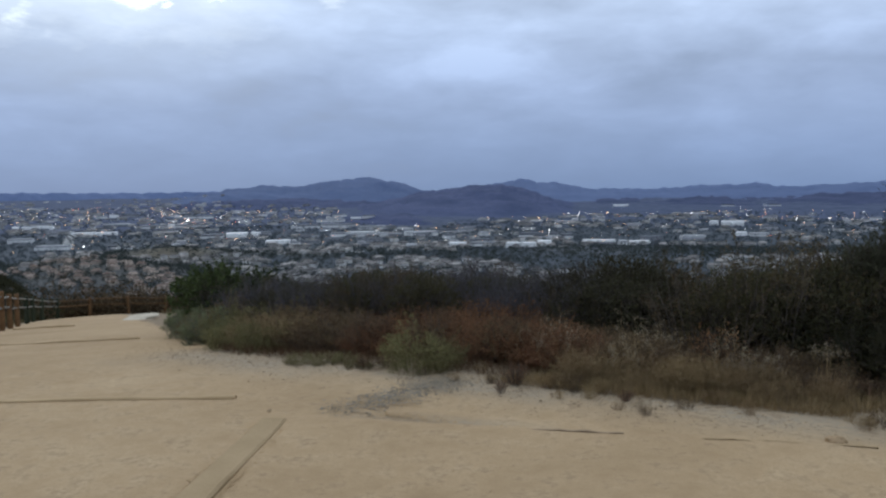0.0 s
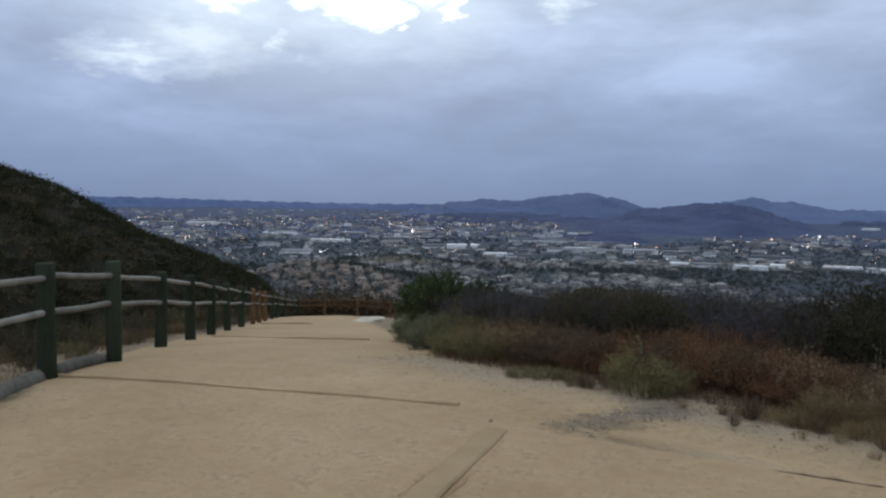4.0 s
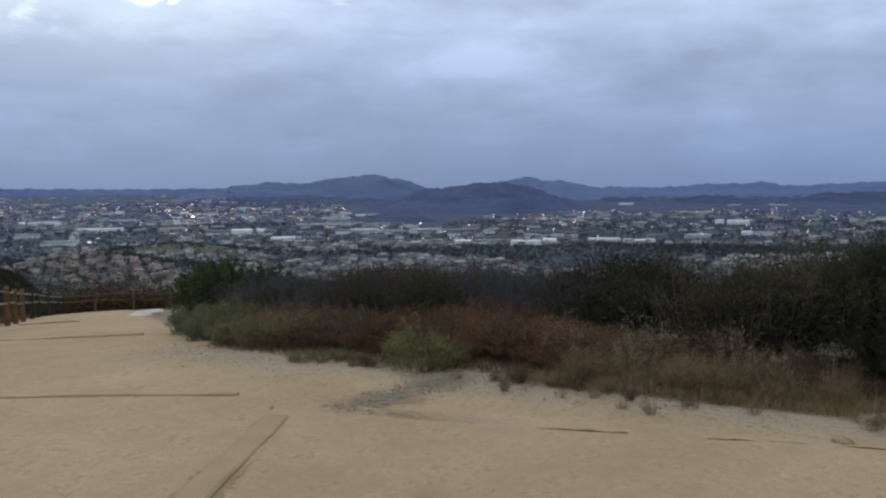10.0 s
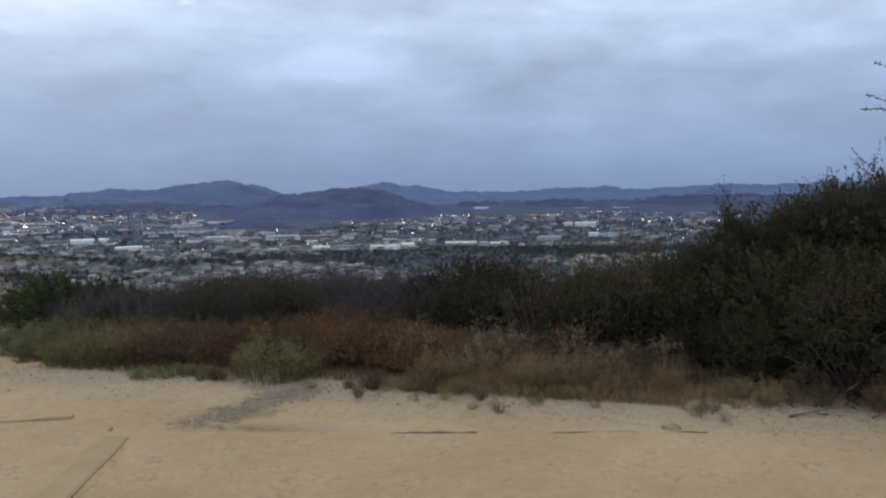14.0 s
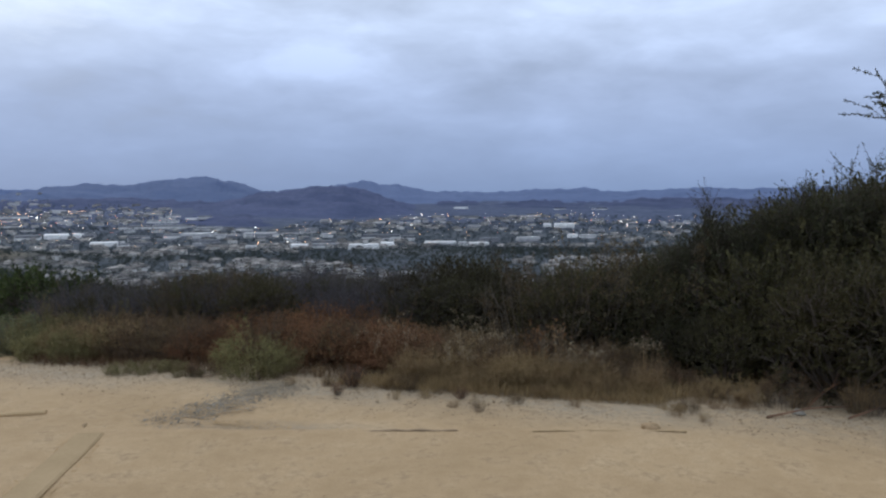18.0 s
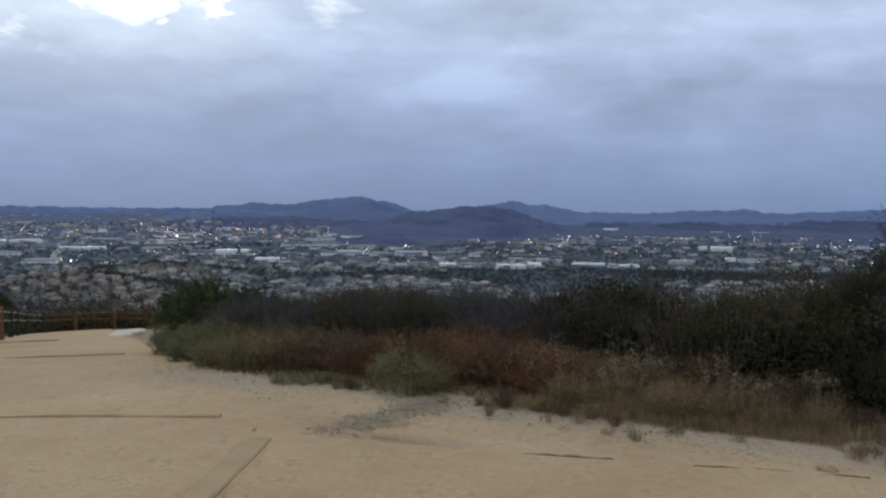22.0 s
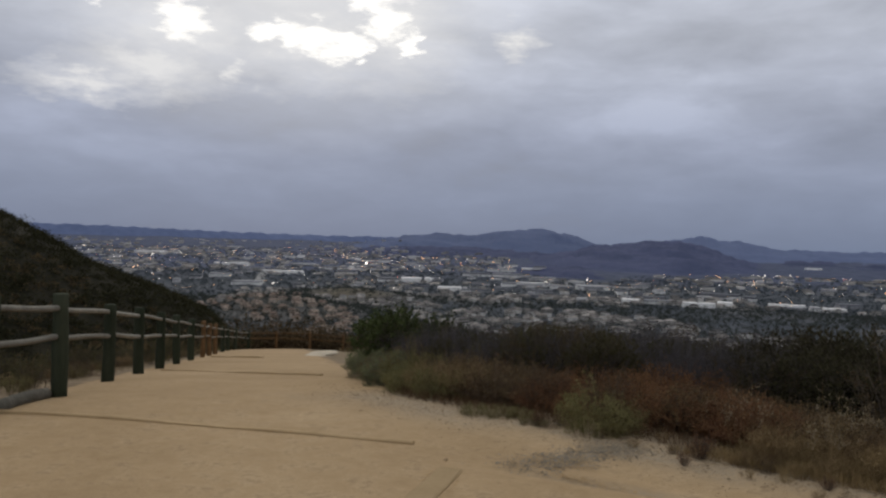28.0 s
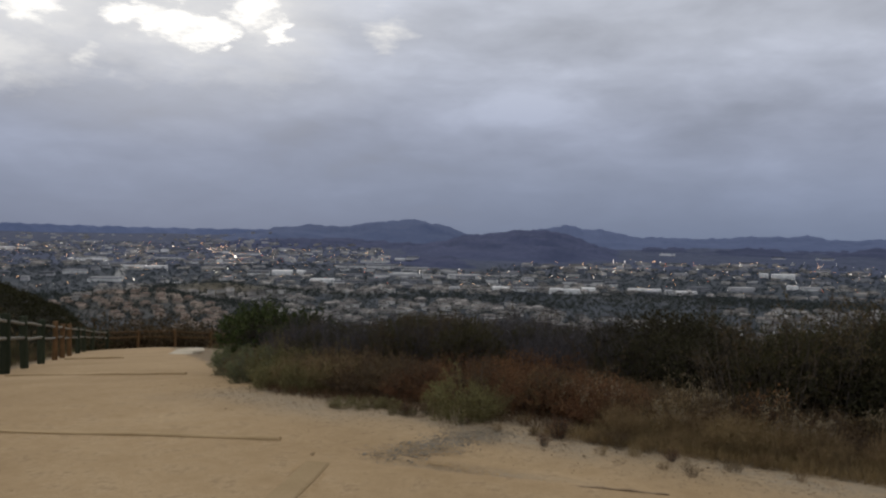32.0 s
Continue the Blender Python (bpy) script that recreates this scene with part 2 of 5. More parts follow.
L_OLIVE = leaf_mat("olive_weed_leaf", (0.120, 0.107, 0.047), (0.216, 0.187, 0.084))
L_RUST = leaf_mat("rust_seed_head", (0.125, 0.064, 0.032), (0.245, 0.130, 0.064))
L_DRYBROWN = leaf_mat("dry_brown_weed", (0.092, 0.060, 0.032), (0.180, 0.121, 0.065))
L_TAN = leaf_mat("dry_grass", (0.158, 0.108, 0.054), (0.315, 0.222, 0.114))
L_PALE = leaf_mat("pale_seed_head", (0.187, 0.145, 0.093), (0.323, 0.264, 0.178))
L_GREY = leaf_mat("grey_twig_leaf", (0.052, 0.046, 0.045), (0.101, 0.087, 0.083))

# the ground: pale decomposed granite on the trail, litter and soil beside it, scrub and fields farther off, tinted blue
# for haze
GROUND, gnt, gb = material("trail_and_hillside", 0.95)
gv = coords(gnt)
att = gnt.nodes.new("ShaderNodeAttribute")
att.attribute_name = "sand"
att2 = gnt.nodes.new("ShaderNodeAttribute")
att2.attribute_name = "valley"
g1, g2, g3 = noise_tex(gnt, gv, 0.55, 5), noise_tex(gnt, gv, 5.0, 5), noise_tex(gnt, gv, 95.0, 3)
sandf = math_node(gnt, "ADD", math_node(gnt, "MULTIPLY", g1, 0.55), math_node(gnt, "MULTIPLY", g2, 0.45))
sand_c = ramp(gnt, sandf, [(0.34, (0.304, 0.208, 0.110)), (0.5, (0.402, 0.281, 0.155)), (0.64, (0.488, 0.354, 0.206))])
sand_c = mix_col(gnt, ramp(gnt, g3, [(0.35, 0.0), (0.7, 0.5)]), sand_c, (0.27, 0.19, 0.105))
soil_c = ramp(gnt, g2, [(0.3, (0.11, 0.080, 0.048)), (0.5, (0.20, 0.150, 0.095)), (0.7, (0.29, 0.225, 0.15))])
mask = math_node(gnt, "ADD", att.outputs["Fac"], math_node(gnt, "MULTIPLY", math_node(gnt, "SUBTRACT", g2, 0.5), 0.55))
near_c = mix_col(gnt, ramp(gnt, mask, [(0.35, 0.0), (0.62, 1.0)]), soil_c, sand_c)
# grey tone of the verge, used again as painted shade in the dip
att6 = gnt.nodes.new("ShaderNodeAttribute")
att6.attribute_name = "verge"
g4 = noise_tex(gnt, gv, 17.0, 4, 0.7)
near_c = mix_col(gnt, math_node(gnt, "MULTIPLY", att6.outputs["Fac"], ramp(gnt, g4, [(0.35, 0.4), (0.6, 0.95)])), near_c, (0.285, 0.235, 0.168))
near_c = mix_col(gnt, ramp(gnt, math_node(gnt, "MULTIPLY", g4, g2), [(0.255, 0.0), (0.38, 0.6)]), near_c, (0.24, 0.167, 0.095))
# valley colours lean lighter and bluer with distance, the haze painted in
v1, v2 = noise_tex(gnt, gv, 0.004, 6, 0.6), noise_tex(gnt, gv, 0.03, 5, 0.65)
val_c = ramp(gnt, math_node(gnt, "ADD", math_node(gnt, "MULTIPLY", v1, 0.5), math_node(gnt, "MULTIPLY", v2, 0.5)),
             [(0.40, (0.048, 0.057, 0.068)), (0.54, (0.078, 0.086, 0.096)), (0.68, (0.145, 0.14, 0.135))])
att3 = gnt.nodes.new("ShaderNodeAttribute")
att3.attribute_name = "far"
hazed_far_c = ramp(gnt, v2, [(0.38, (0.048, 0.060, 0.100)), (0.62, (0.080, 0.094, 0.142))])
val_c = mix_col(gnt, att3.outputs["Fac"], val_c, hazed_far_c)
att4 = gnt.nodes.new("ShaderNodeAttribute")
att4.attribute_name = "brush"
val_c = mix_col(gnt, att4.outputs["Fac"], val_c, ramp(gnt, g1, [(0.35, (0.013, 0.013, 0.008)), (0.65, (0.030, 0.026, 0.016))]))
att5 = gnt.nodes.new("ShaderNodeAttribute")
att5.attribute_name = "drygrass"
val_c = mix_col(gnt, att5.outputs["Fac"], val_c, ramp(gnt, v2, [(0.35, (0.075, 0.062, 0.040)), (0.65, (0.18, 0.150, 0.100))]))
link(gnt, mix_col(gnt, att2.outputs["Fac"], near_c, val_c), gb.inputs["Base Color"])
hgt = math_node(gnt, "ADD", math_node(gnt, "ADD", math_node(gnt, "MULTIPLY", g2, 0.6), math_node(gnt, "MULTIPLY", g4, 0.3)), math_node(gnt, "MULTIPLY", g3, 0.15))
bump(gnt, gb, hgt, 0.8, 0.022)

# hill colours: scrub with the blue of the haze put into the base
HAZED_HILL = two_tone("hazed_hill_scrub", (0.046, 0.058, 0.108), (0.080, 0.092, 0.158), 0.006, 0.05, 1.0, 0.0)
HAZED_FAR_HILL = two_tone("hazed_far_scrub", (0.082, 0.108, 0.190), (0.112, 0.142, 0.236), 0.003, 0.03, 1.0, 0.0)

# ---------------------------------------------------------------- mesh helpers


def mesh_obj(name, verts, faces, mat, parent=None, smooth=False, label=""):
    """verts: n x 3; faces: array m x 3 or m x 4."""
    me = bpy.data.meshes.new(name)
    verts, faces = np.asarray(verts, np.float32), np.asarray(faces, np.int32)
    k = faces.shape[1]
    me.vertices.add(len(verts))
    me.vertices.foreach_set("co", verts.ravel())
    me.loops.add(faces.size)
    me.loops.foreach_set("vertex_index", faces.ravel())
    me.polygons.add(len(faces))
    me.polygons.foreach_set("loop_start", np.arange(0, faces.size, k, dtype=np.int32))
    me.polygons.foreach_set("use_smooth", np.full(len(faces), smooth))
    me.update(calc_edges=True)
    me.materials.append(mat)
    ob = new(name, me)
    if parent is not None:
        ob.parent = parent
    if label:
        ob["label"] = label
    return ob


def part(name, bm, mat, parent=None, label="", smooth=False):
    me = bpy.data.meshes.new(name)
    if smooth:
        for f in bm.faces:
            f.smooth = True
    bm.to_mesh(me)
    bm.free()
    me.materials.append(mat)
    ob = new(name, me)
    if parent is not None:
        ob.parent = parent
    if label:
        ob["label"] = label
    return ob


def leaves(rng, base, way, length, width):
    """Rhombic leaves from base along way: verts and quads."""
    n = len(base)
    way = way / (np.linalg.norm(way, axis=1, keepdims=True) + 1e-9)
    side = np.cross(way, rng.normal(size=(n, 3)))
    side /= np.linalg.norm(side, axis=1, keepdims=True) + 1e-9
    L = length * rng.uniform(0.6, 1.3, (n, 1))
    W = width * rng.uniform(0.6, 1.3, (n, 1))
    mid = base + way * L * 0.5
    v = np.stack([base, mid + side * W / 2, base + way * L, mid - side * W / 2], 1).reshape(-1, 3)
    return v, np.arange(4 * n).reshape(n, 4)


def tubes(a, b, ra, rb):
    """Three-sided tapered twigs from a to b."""
    n = len(a)
    d = b - a
    d = d / (np.linalg.norm(d, axis=1, keepdims=True) + 1e-9)
    ref = np.where(np.abs(d[:, 2:3]) < 0.9, np.array([[0, 0, 1.0]]), np.array([[1.0, 0, 0]]))
    u = np.cross(d, ref)
    u /= np.linalg.norm(u, axis=1, keepdims=True) + 1e-9
    w = np.cross(d, u)
    rings = []
    for p, r in ((a, ra), (b, rb)):
        for k in range(3):
            c, s_ = math.cos(k * 2.0944), math.sin(k * 2.0944)
            rings.append(p + (u * c + w * s_) * np.reshape(r, (-1, 1)))
    v = np.stack(rings, 1).reshape(-1, 3)
    o = np.arange(n)[:, None] * 6
    q = np.concatenate([o + np.array([[k, (k + 1) % 3, 3 + (k + 1) % 3, 3 + k]]) for k in range(3)], 0)
    return v, q


def shrub(name, seed, height, radius, stems, twigs, per_twig, leaf_len, leaf_wid, lmat, bmat, upright=0.5, lean=0.0, stem_r=0.008, low=0.25, wisp=0.0, foot_in=0.18):
    """A shrub: stems fan out from the base, twigs leave the stems, leaves sit along the twigs."""
    rng = np.random.default_rng(seed)
    root = new(name)
    az = rng.uniform(0, 2 * np.pi, stems)
    rad = radius * np.sqrt(rng.uniform(0.02, 1, stems))
    hh = height * (1 - (1 - upright) * (rad / radius) ** 2) * rng.uniform(0.72, 1.08, stems)
    hh *= 1 + wisp * (rng.uniform(0, 1, stems) > 0.85)
    tip = np.stack([rad * np.cos(az) + lean * hh, rad * np.sin(az), hh], 1)
    foot = np.stack([foot_in * rad * np.cos(az), foot_in * rad * np.sin(az), np.zeros(stems) - 0.03], 1)
    midp = foot * 0.45 + tip * 0.55 + rng.normal(0, 0.05 * radius, (stems, 3))
    midp[:, 2] += 0.08 * height
    A, B = [foot, midp], [midp, tip]
    RA, RB = [np.full(stems, stem_r), np.full(stems, stem_r * 0.7)], [np.full(stems, stem_r * 0.7), np.full(stems, stem_r * 0.25)]
    k = rng.integers(0, stems, stems * twigs)
    f = rng.uniform(low, 1.0, (len(k), 1))
    g = np.clip(f * 2 - 0.55, 0, 1)
    p0 = np.where(f < 0.55, foot[k] + (midp[k] - foot[k]) * f / 0.55, midp[k] + (tip[k] - midp[k]) * (f - 0.55) / 0.45)
    out = np.stack([np.cos(az[k]), np.sin(az[k]), np.full(len(k), 0.9 + upright)], 1) * 0.5 + rng.normal(0, 0.55, (len(k), 3))
    ln = (0.22 * height + 0.10 * radius) * rng.uniform(0.4, 1.1, (len(k), 1)) * (1.15 - 0.5 * f)
    p1 = p0 + out / np.linalg.norm(out, axis=1, keepdims=True) * ln
    p1[:, 2] = np.maximum(p1[:, 2], 0.02)
    A.append(p0), B.append(p1), RA.append(np.full(len(k), stem_r * 0.35)), RB.append(np.full(len(k), stem_r * 0.12))
    v, q = tubes(np.concatenate(A), np.concatenate(B), np.concatenate(RA), np.concatenate(RB))
    mesh_obj("branchwork", v, q, bmat, root)
    if per_twig:
        m = rng.integers(0, len(k), len(k) * per_twig)
        t = rng.uniform(0.15, 1.05, (len(m), 1))
        base = p0[m] + (p1[m] - p0[m]) * t + rng.normal(0, 0.012, (len(m), 3))
        way = (p1[m] - p0[m]) / ln[m] * 0.7 + rng.normal(0, 0.6, (len(m), 3))
        v, q = leaves(rng, base, way, leaf_len, leaf_wid)
        v[:, 2] = np.maximum(v[:, 2], 0.004)
        mesh_obj("foliage", v, q, lmat, root)
    return root


# ---------------------------------------------------------------- the lie of the land
# s runs down the trail, w across it to its right; e is how far a place lies beyond the trail's right edge


def sp(v, k):
    return k * np.logaddexp(0, np.asarray(v, float) / k)


def trail_sw(x, y):
    return -0.416 * x + 0.909 * y, 0.909 * x + 0.416 * y


def edge(s, w):
    return w - (1.1 + 0.8 * sp(8.2 - s, 0.25))


def wave(x, y, f, seed=0.0):
    return (np.sin(x * f + seed) * np.cos(y * f * 1.13 + 2 * seed) + 0.5 * np.sin(x * f * 2.3 + y * f * 1.7 + seed * 3)) / 1.5


VALLEY_R = (0, 300, 600, 1000, 2000, 3200, 4000, 4800, 6000)
VALLEY_Z = (-90, -98, -112, -112, -92, -66, -36, -13, -5)


def valley(x, y):
    r = np.hypot(x, y)
    z = np.interp(r, VALLEY_R, VALLEY_Z) + 5 * wave(x, y, 0.006, 1.0) * np.clip((r - 500) / 500, 0, 1)
    along, across = 0.796 * (x + 407) - 0.604 * (y - 938), 0.604 * (x + 407) + 0.796 * (y - 938)
    z = z + np.clip(27 - 0.07 * along, 8, 42) * np.exp(-((along / 175) ** 2 + (across / 95) ** 2))      # a spur with houses
    return z + 20 * np.exp(-(((x + 430) / 120) ** 2 + ((y - 1235) / 90) ** 2))


def land(x, y):
    x, y = np.asarray(x, float), np.asarray(y, float)
    s, w = trail_sw(x, y)
    e = edge(s, w)
    r = np.hypot(x, y)
    z = -0.130 * sp(s - 8, 0.8)
    z = z - 0.30 * sp(e - 4.0, 1.4) - 0.33 * sp(r - 40 - 15 * np.exp(-((w - 1.0) / 9.0) ** 2), 3.0)
    z = z - 0.28 * sp(-w - 4.2, 0.8) - 0.03 * np.clip(e + 0.3, 0, 1)
    z = z + (0.18 * wave(x, y, 0.35, 2.0)) * np.clip((r - 14) / 20, 0, 1) * np.clip(np.abs(w) - 3.2, 0, 1)
    az = np.degrees(np.arctan2(x, y))
    ridge = 0.5 + 130 * np.tan(np.radians(np.clip(-0.46 * (az + 40.7) - 0.6 * np.maximum(az + 30.0, 0), -20, 14)))
    ridge = ridge - 30 * ((r - 130) / 75) ** 2 + 1.2 * wave(x, y, 0.11, 4.0)
    far = np.maximum(valley(x, y), np.where((az < 0) & (y > 0), ridge, -500))
    k = 3.0
    return np.where(r < 30, z, k * np.logaddexp(z / k, far / k))


def zof(x, y):
    return float(land(x, y))


NX, NY = 620, 580
ux = np.linspace(-math.asinh(4900 / 2.2), math.asinh(4900 / 2.2), NX)
uy = np.linspace(-math.asinh(160 / 2.2), math.asinh(4895 / 2.2), NY)
gx, gy = np.meshgrid(2.2 * np.sinh(ux), 5 + 2.2 * np.sinh(uy))
gz = land(gx, gy)
gs, gw = trail_sw(gx, gy)
ge_ = edge(gs, gw)
gr = np.hypot(gx, gy)
relief = 0.008 * wave(gx, gy, 1.3, 0.7) + 0.003 * wave(gx, gy, 5.3, 1.9)
# a shallow runnel across the trail towards the gravel, and sand banked up against a buried timber
runnel = np.exp(-((gs + 0.92 * gw - 7.2 - 0.06 * np.sin(gw * 4)) / 0.16) ** 2) * np.clip((gw - 1.3) * 2, 0, 1) * np.clip((3.2 - gw) * 2, 0, 1)
bank_q = (gs + 0.746 * gw - 6.22) / 1.248
bank = np.exp(-(bank_q / np.where(bank_q > 0, 0.07, 0.35)) ** 2) * np.clip((gw - 0.9) * 1.5, 0, 1) * np.clip((4.6 - gw) * 1.2, 0, 1)
dip = np.exp(-((bank_q - 0.17) / 0.10) ** 2) * np.clip((gw - 1.4) * 1.5, 0, 1) * np.clip((2.9 - gw) * 2, 0, 1)
gz = gz + relief * np.clip(2 - gr / 12, 0, 1) - 0.02 * runnel + 0.026 * bank - 0.018 * dip
gverts = np.stack([gx, gy, gz], -1).reshape(-1, 3)
ii = np.arange(NX * NY).reshape(NY, NX)
gfaces = np.stack([ii[:-1, :-1], ii[:-1, 1:], ii[1:, 1:], ii[1:, :-1]], -1).reshape(-1, 4)
ground = mesh_obj("ground", gverts, gfaces, GROUND, smooth=True)
tagged(ground, "pale sandy trail and brushy hillside falling to the valley", "ground", kind="structure")
jit = 0.22 * wave(gx, gy, 2.1, 3.3) + 0.12 * wave(gx, gy, 6.1, 0.4)
sandm = np.clip(0.5 - (ge_ - 0.15 + jit) / 0.9, 0, 1) * np.clip(0.5 + (gw + 2.75 + jit * 0.6) / 0.5, 0, 1) * np.clip((52 - gs) / 2, 0, 1)
at = ground.data.attributes.new("sand", "FLOAT", "POINT")
at.data.foreach_set("value", sandm.ravel().astype(np.float32))
# trail edge, plus the dip by the buried timber, shaded here by colour
at = ground.data.attributes.new("verge", "FLOAT", "POINT")
at.data.foreach_set("value", (np.clip(np.exp(-((ge_ + 0.15 + jit) / 0.6) ** 2) * np.clip((9.5 - gs), 0, 1) + 0.7 * dip, 0, 1)).ravel().astype(np.float32))
at = ground.data.attributes.new("valley", "FLOAT", "POINT")
at.data.foreach_set("value", np.maximum(np.clip((gr - 54) / 30, 0, 1), np.clip((gr - 16) / 8, 0, 1) * np.clip(-gw - 4.2, 0, 1)).ravel().astype(np.float32))
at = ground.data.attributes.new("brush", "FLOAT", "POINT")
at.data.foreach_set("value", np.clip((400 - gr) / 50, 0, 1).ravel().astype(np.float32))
at = ground.data.attributes.new("drygrass", "FLOAT", "POINT")
at.data.foreach_set("value", np.clip(0.5 * np.exp(-(((gx + 407) / 170) ** 2 + ((gy - 938) / 130) ** 2)) + 0.9 * np.exp(-(((gx + 430) / 110) ** 2 + ((gy - 1200) / 110) ** 2)) - 0.1, 0, 1).ravel().astype(np.float32))
# where the painted haze blue takes over the valley ground
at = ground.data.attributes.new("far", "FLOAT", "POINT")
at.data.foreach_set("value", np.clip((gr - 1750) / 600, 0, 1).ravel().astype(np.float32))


HILLS = []


def hill_range(name, label, r0, front, back, crest_line, mat, rough_h, seed):
    """A range of hills: crest_line gives the bearings of its tops from the trail and how high they stand, in degrees."""
    az0, az1 = crest_line[0][0], crest_line[0][-1]

    def height(x, y):
        A = np.degrees(np.arctan2(x, y))
        r = np.hypot(x, y)
        R = np.clip(np.where(r < r0, (r - r0) / front, (r - r0) / back), -1, 1)
        top = sum(np.interp(A + d_, *crest_line) for d_ in (-0.5, -0.25, 0.0, 0.25, 0.5)) / 5 + 0.03 * np.sin(A * 3.1 + seed) + 0.02 * np.sin(A * 7.3 + 2 * seed)
        ends = np.clip((A - az0) / 3, 0, 1) * np.clip((az1 - A) / 3, 0, 1)
        ends = ends * ends * (3 - 2 * ends)
        crest = 1.6 + r0 * np.tan(np.radians(top))
        foot = valley(x, y) - 8
        n = rough_h * (wave(x, y, 0.013, seed) + 0.6 * wave(x, y, 0.031, seed + 1) + 0.3 * wave(x, y, 0.07, seed + 2))
        n = n + rough_h * (1.6 * np.abs(wave(x, y, 0.008, seed + 8)) + 0.9 * np.abs(wave(x, y, 0.021, seed + 9)) - 0.9)
        n = n + rough_h * (0.5 * wave(x, y, 0.11, seed + 6) + 0.35 * wave(y, x, 0.19, seed + 7))
        gully = np.abs(wave(x + 0.3 * y, y, 0.0105, seed + 3)) + 0.5 * np.abs(wave(x, y, 0.024, seed + 4))
        n = n - 14 * (0.6 - gully) * np.clip(np.abs(R) * 3, 0, 1)
        shape = (1 - R ** 2) ** 2 * 0.55 + 0.45 * (1 - np.abs(R)) ** 1.6
        return np.where((A > az0) & (A < az1), foot + (crest - foot) * ends * shape + n * ends * (1 - R ** 2), -500.0)

    na, nr = int((az1 - az0) * 10), 52
    A, R = np.meshgrid(np.linspace(az0 + 0.01, az1 - 0.01, na), np.linspace(-1, 1, nr))
    rr = np.where(R < 0, r0 + R * front, r0 + R * back)
    x, y = rr * np.sin(np.radians(A)), rr * np.cos(np.radians(A))
    i = np.arange(A.size).reshape(A.shape)
    q = np.stack([i[:-1, :-1], i[:-1, 1:], i[1:, 1:], i[1:, :-1]], -1).reshape(-1, 4)
    ob = mesh_obj(name, np.stack([x, y, height(x, y)], -1).reshape(-1, 3), q, mat, smooth=True)
    HILLS.append(height)
    return tagged(ob, label, "hill", kind="structure")


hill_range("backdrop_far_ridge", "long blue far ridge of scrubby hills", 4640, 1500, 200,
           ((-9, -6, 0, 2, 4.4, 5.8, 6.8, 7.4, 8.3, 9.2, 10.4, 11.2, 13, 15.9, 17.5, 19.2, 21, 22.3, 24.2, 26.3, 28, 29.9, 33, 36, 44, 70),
            (-0.6, -0.4, -0.3, 0.0, 0.52, 0.76, 0.60, 0.38, 0.48, 0.28, 0.0, -0.14, -0.12, -0.15, -0.05, 0.10, 0.08, 0.14, -0.14, -0.02, 0.05, 0.15, 0.05, 0.1, 0.2, 0.1)), HAZED_FAR_HILL, 4.0, 2.0)
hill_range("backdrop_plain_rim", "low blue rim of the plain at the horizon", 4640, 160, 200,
           ((-66, -44, -37, -30, -22, -16, -8, -2), (0.3, 0.45, 0.42, 0.24, 0.12, 0.12, -0.1, -0.4)), HAZED_FAR_HILL, 1.0, 2.0)
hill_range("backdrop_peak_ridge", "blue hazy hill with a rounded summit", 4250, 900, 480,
           ((-24, -19, -16.2, -14.3, -13.2, -12.2, -11, -9.9, -8.4, -7.4, -6.3, -5.4, -4.6, -3.6, -2.6, -1.9, 0, 4), (-1.0, -0.4, 0.12, 0.38, 0.54, 0.50, 0.42, 0.52, 0.80, 0.87, 0.97, 1.02, 0.94, 0.70, 0.42, 0.1, -0.4, -1.2)), HAZED_FAR_HILL, 4.5, 5.0)
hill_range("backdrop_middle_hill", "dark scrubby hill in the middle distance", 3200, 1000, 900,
           ((-12, -9, -6, -4, -2.5, -0.7, 1.4, 2.8, 3.8, 4.6, 5.5, 7.1, 8.7, 10.4, 13, 17), (-2.4, -1.6, -1.1, -0.74, -0.37, -0.02, 0.28, 0.36, 0.40, 0.34, 0.16, -0.42, -0.95, -1.45, -1.8, -2.4)), HAZED_HILL, 4.5, 7.0)
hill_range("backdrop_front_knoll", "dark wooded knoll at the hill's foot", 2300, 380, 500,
           ((-10, -8, -6.2, -4.6, -3.0, -1.4, 0.2, 3), (-3.4, -2.4, -1.9, -1.75, -1.8, -2.1, -2.6, -3.4)), HAZED_HILL, 3.0, 17.0)
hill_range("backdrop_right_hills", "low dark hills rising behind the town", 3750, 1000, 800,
           ((8, 12, 15.5, 19, 22, 24.5, 28.5, 33, 40, 52, 66), (-1.1, -0.75, -0.9, -0.62, -0.85, -0.75, -0.5, -0.62, -0.4, -0.3, -0.3)), HAZED_HILL, 3.0, 9.0)
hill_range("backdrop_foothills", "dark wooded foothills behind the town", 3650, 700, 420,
           ((-26, -22, -19, -15, -11, -8, -6, -2, 2), (-1.3, -0.9, -0.72, -0.5, -0.46, -0.6, -0.62, -1.0, -1.5)), HAZED_HILL, 4.0, 13.0)


def surface(x, y):
    """The height of whatever ground lies uppermost, hills included."""
    x, y = np.asarray(x, float), np.asarray(y, float)
    z = land(x, y)
    for h in HILLS:
        z = np.maximum(z, h(x, y))
    return z


REACH = np.concatenate([np.linspace(420, 1600, 900), np.linspace(1603, 4600, 1000)])


def spot(az, el):
    """Where the sight line from the lookout at this bearing and dip meets the valley."""
    x, y = REACH * math.sin(radians(az)), REACH * math.cos(radians(az))
    under = np.nonzero(1.6 + REACH * math.tan(radians(el)) < surface(x, y))[0]
    k = under[0] if len(under) else -1
    return float(x[k]), float(y[k]), float(REACH[k])


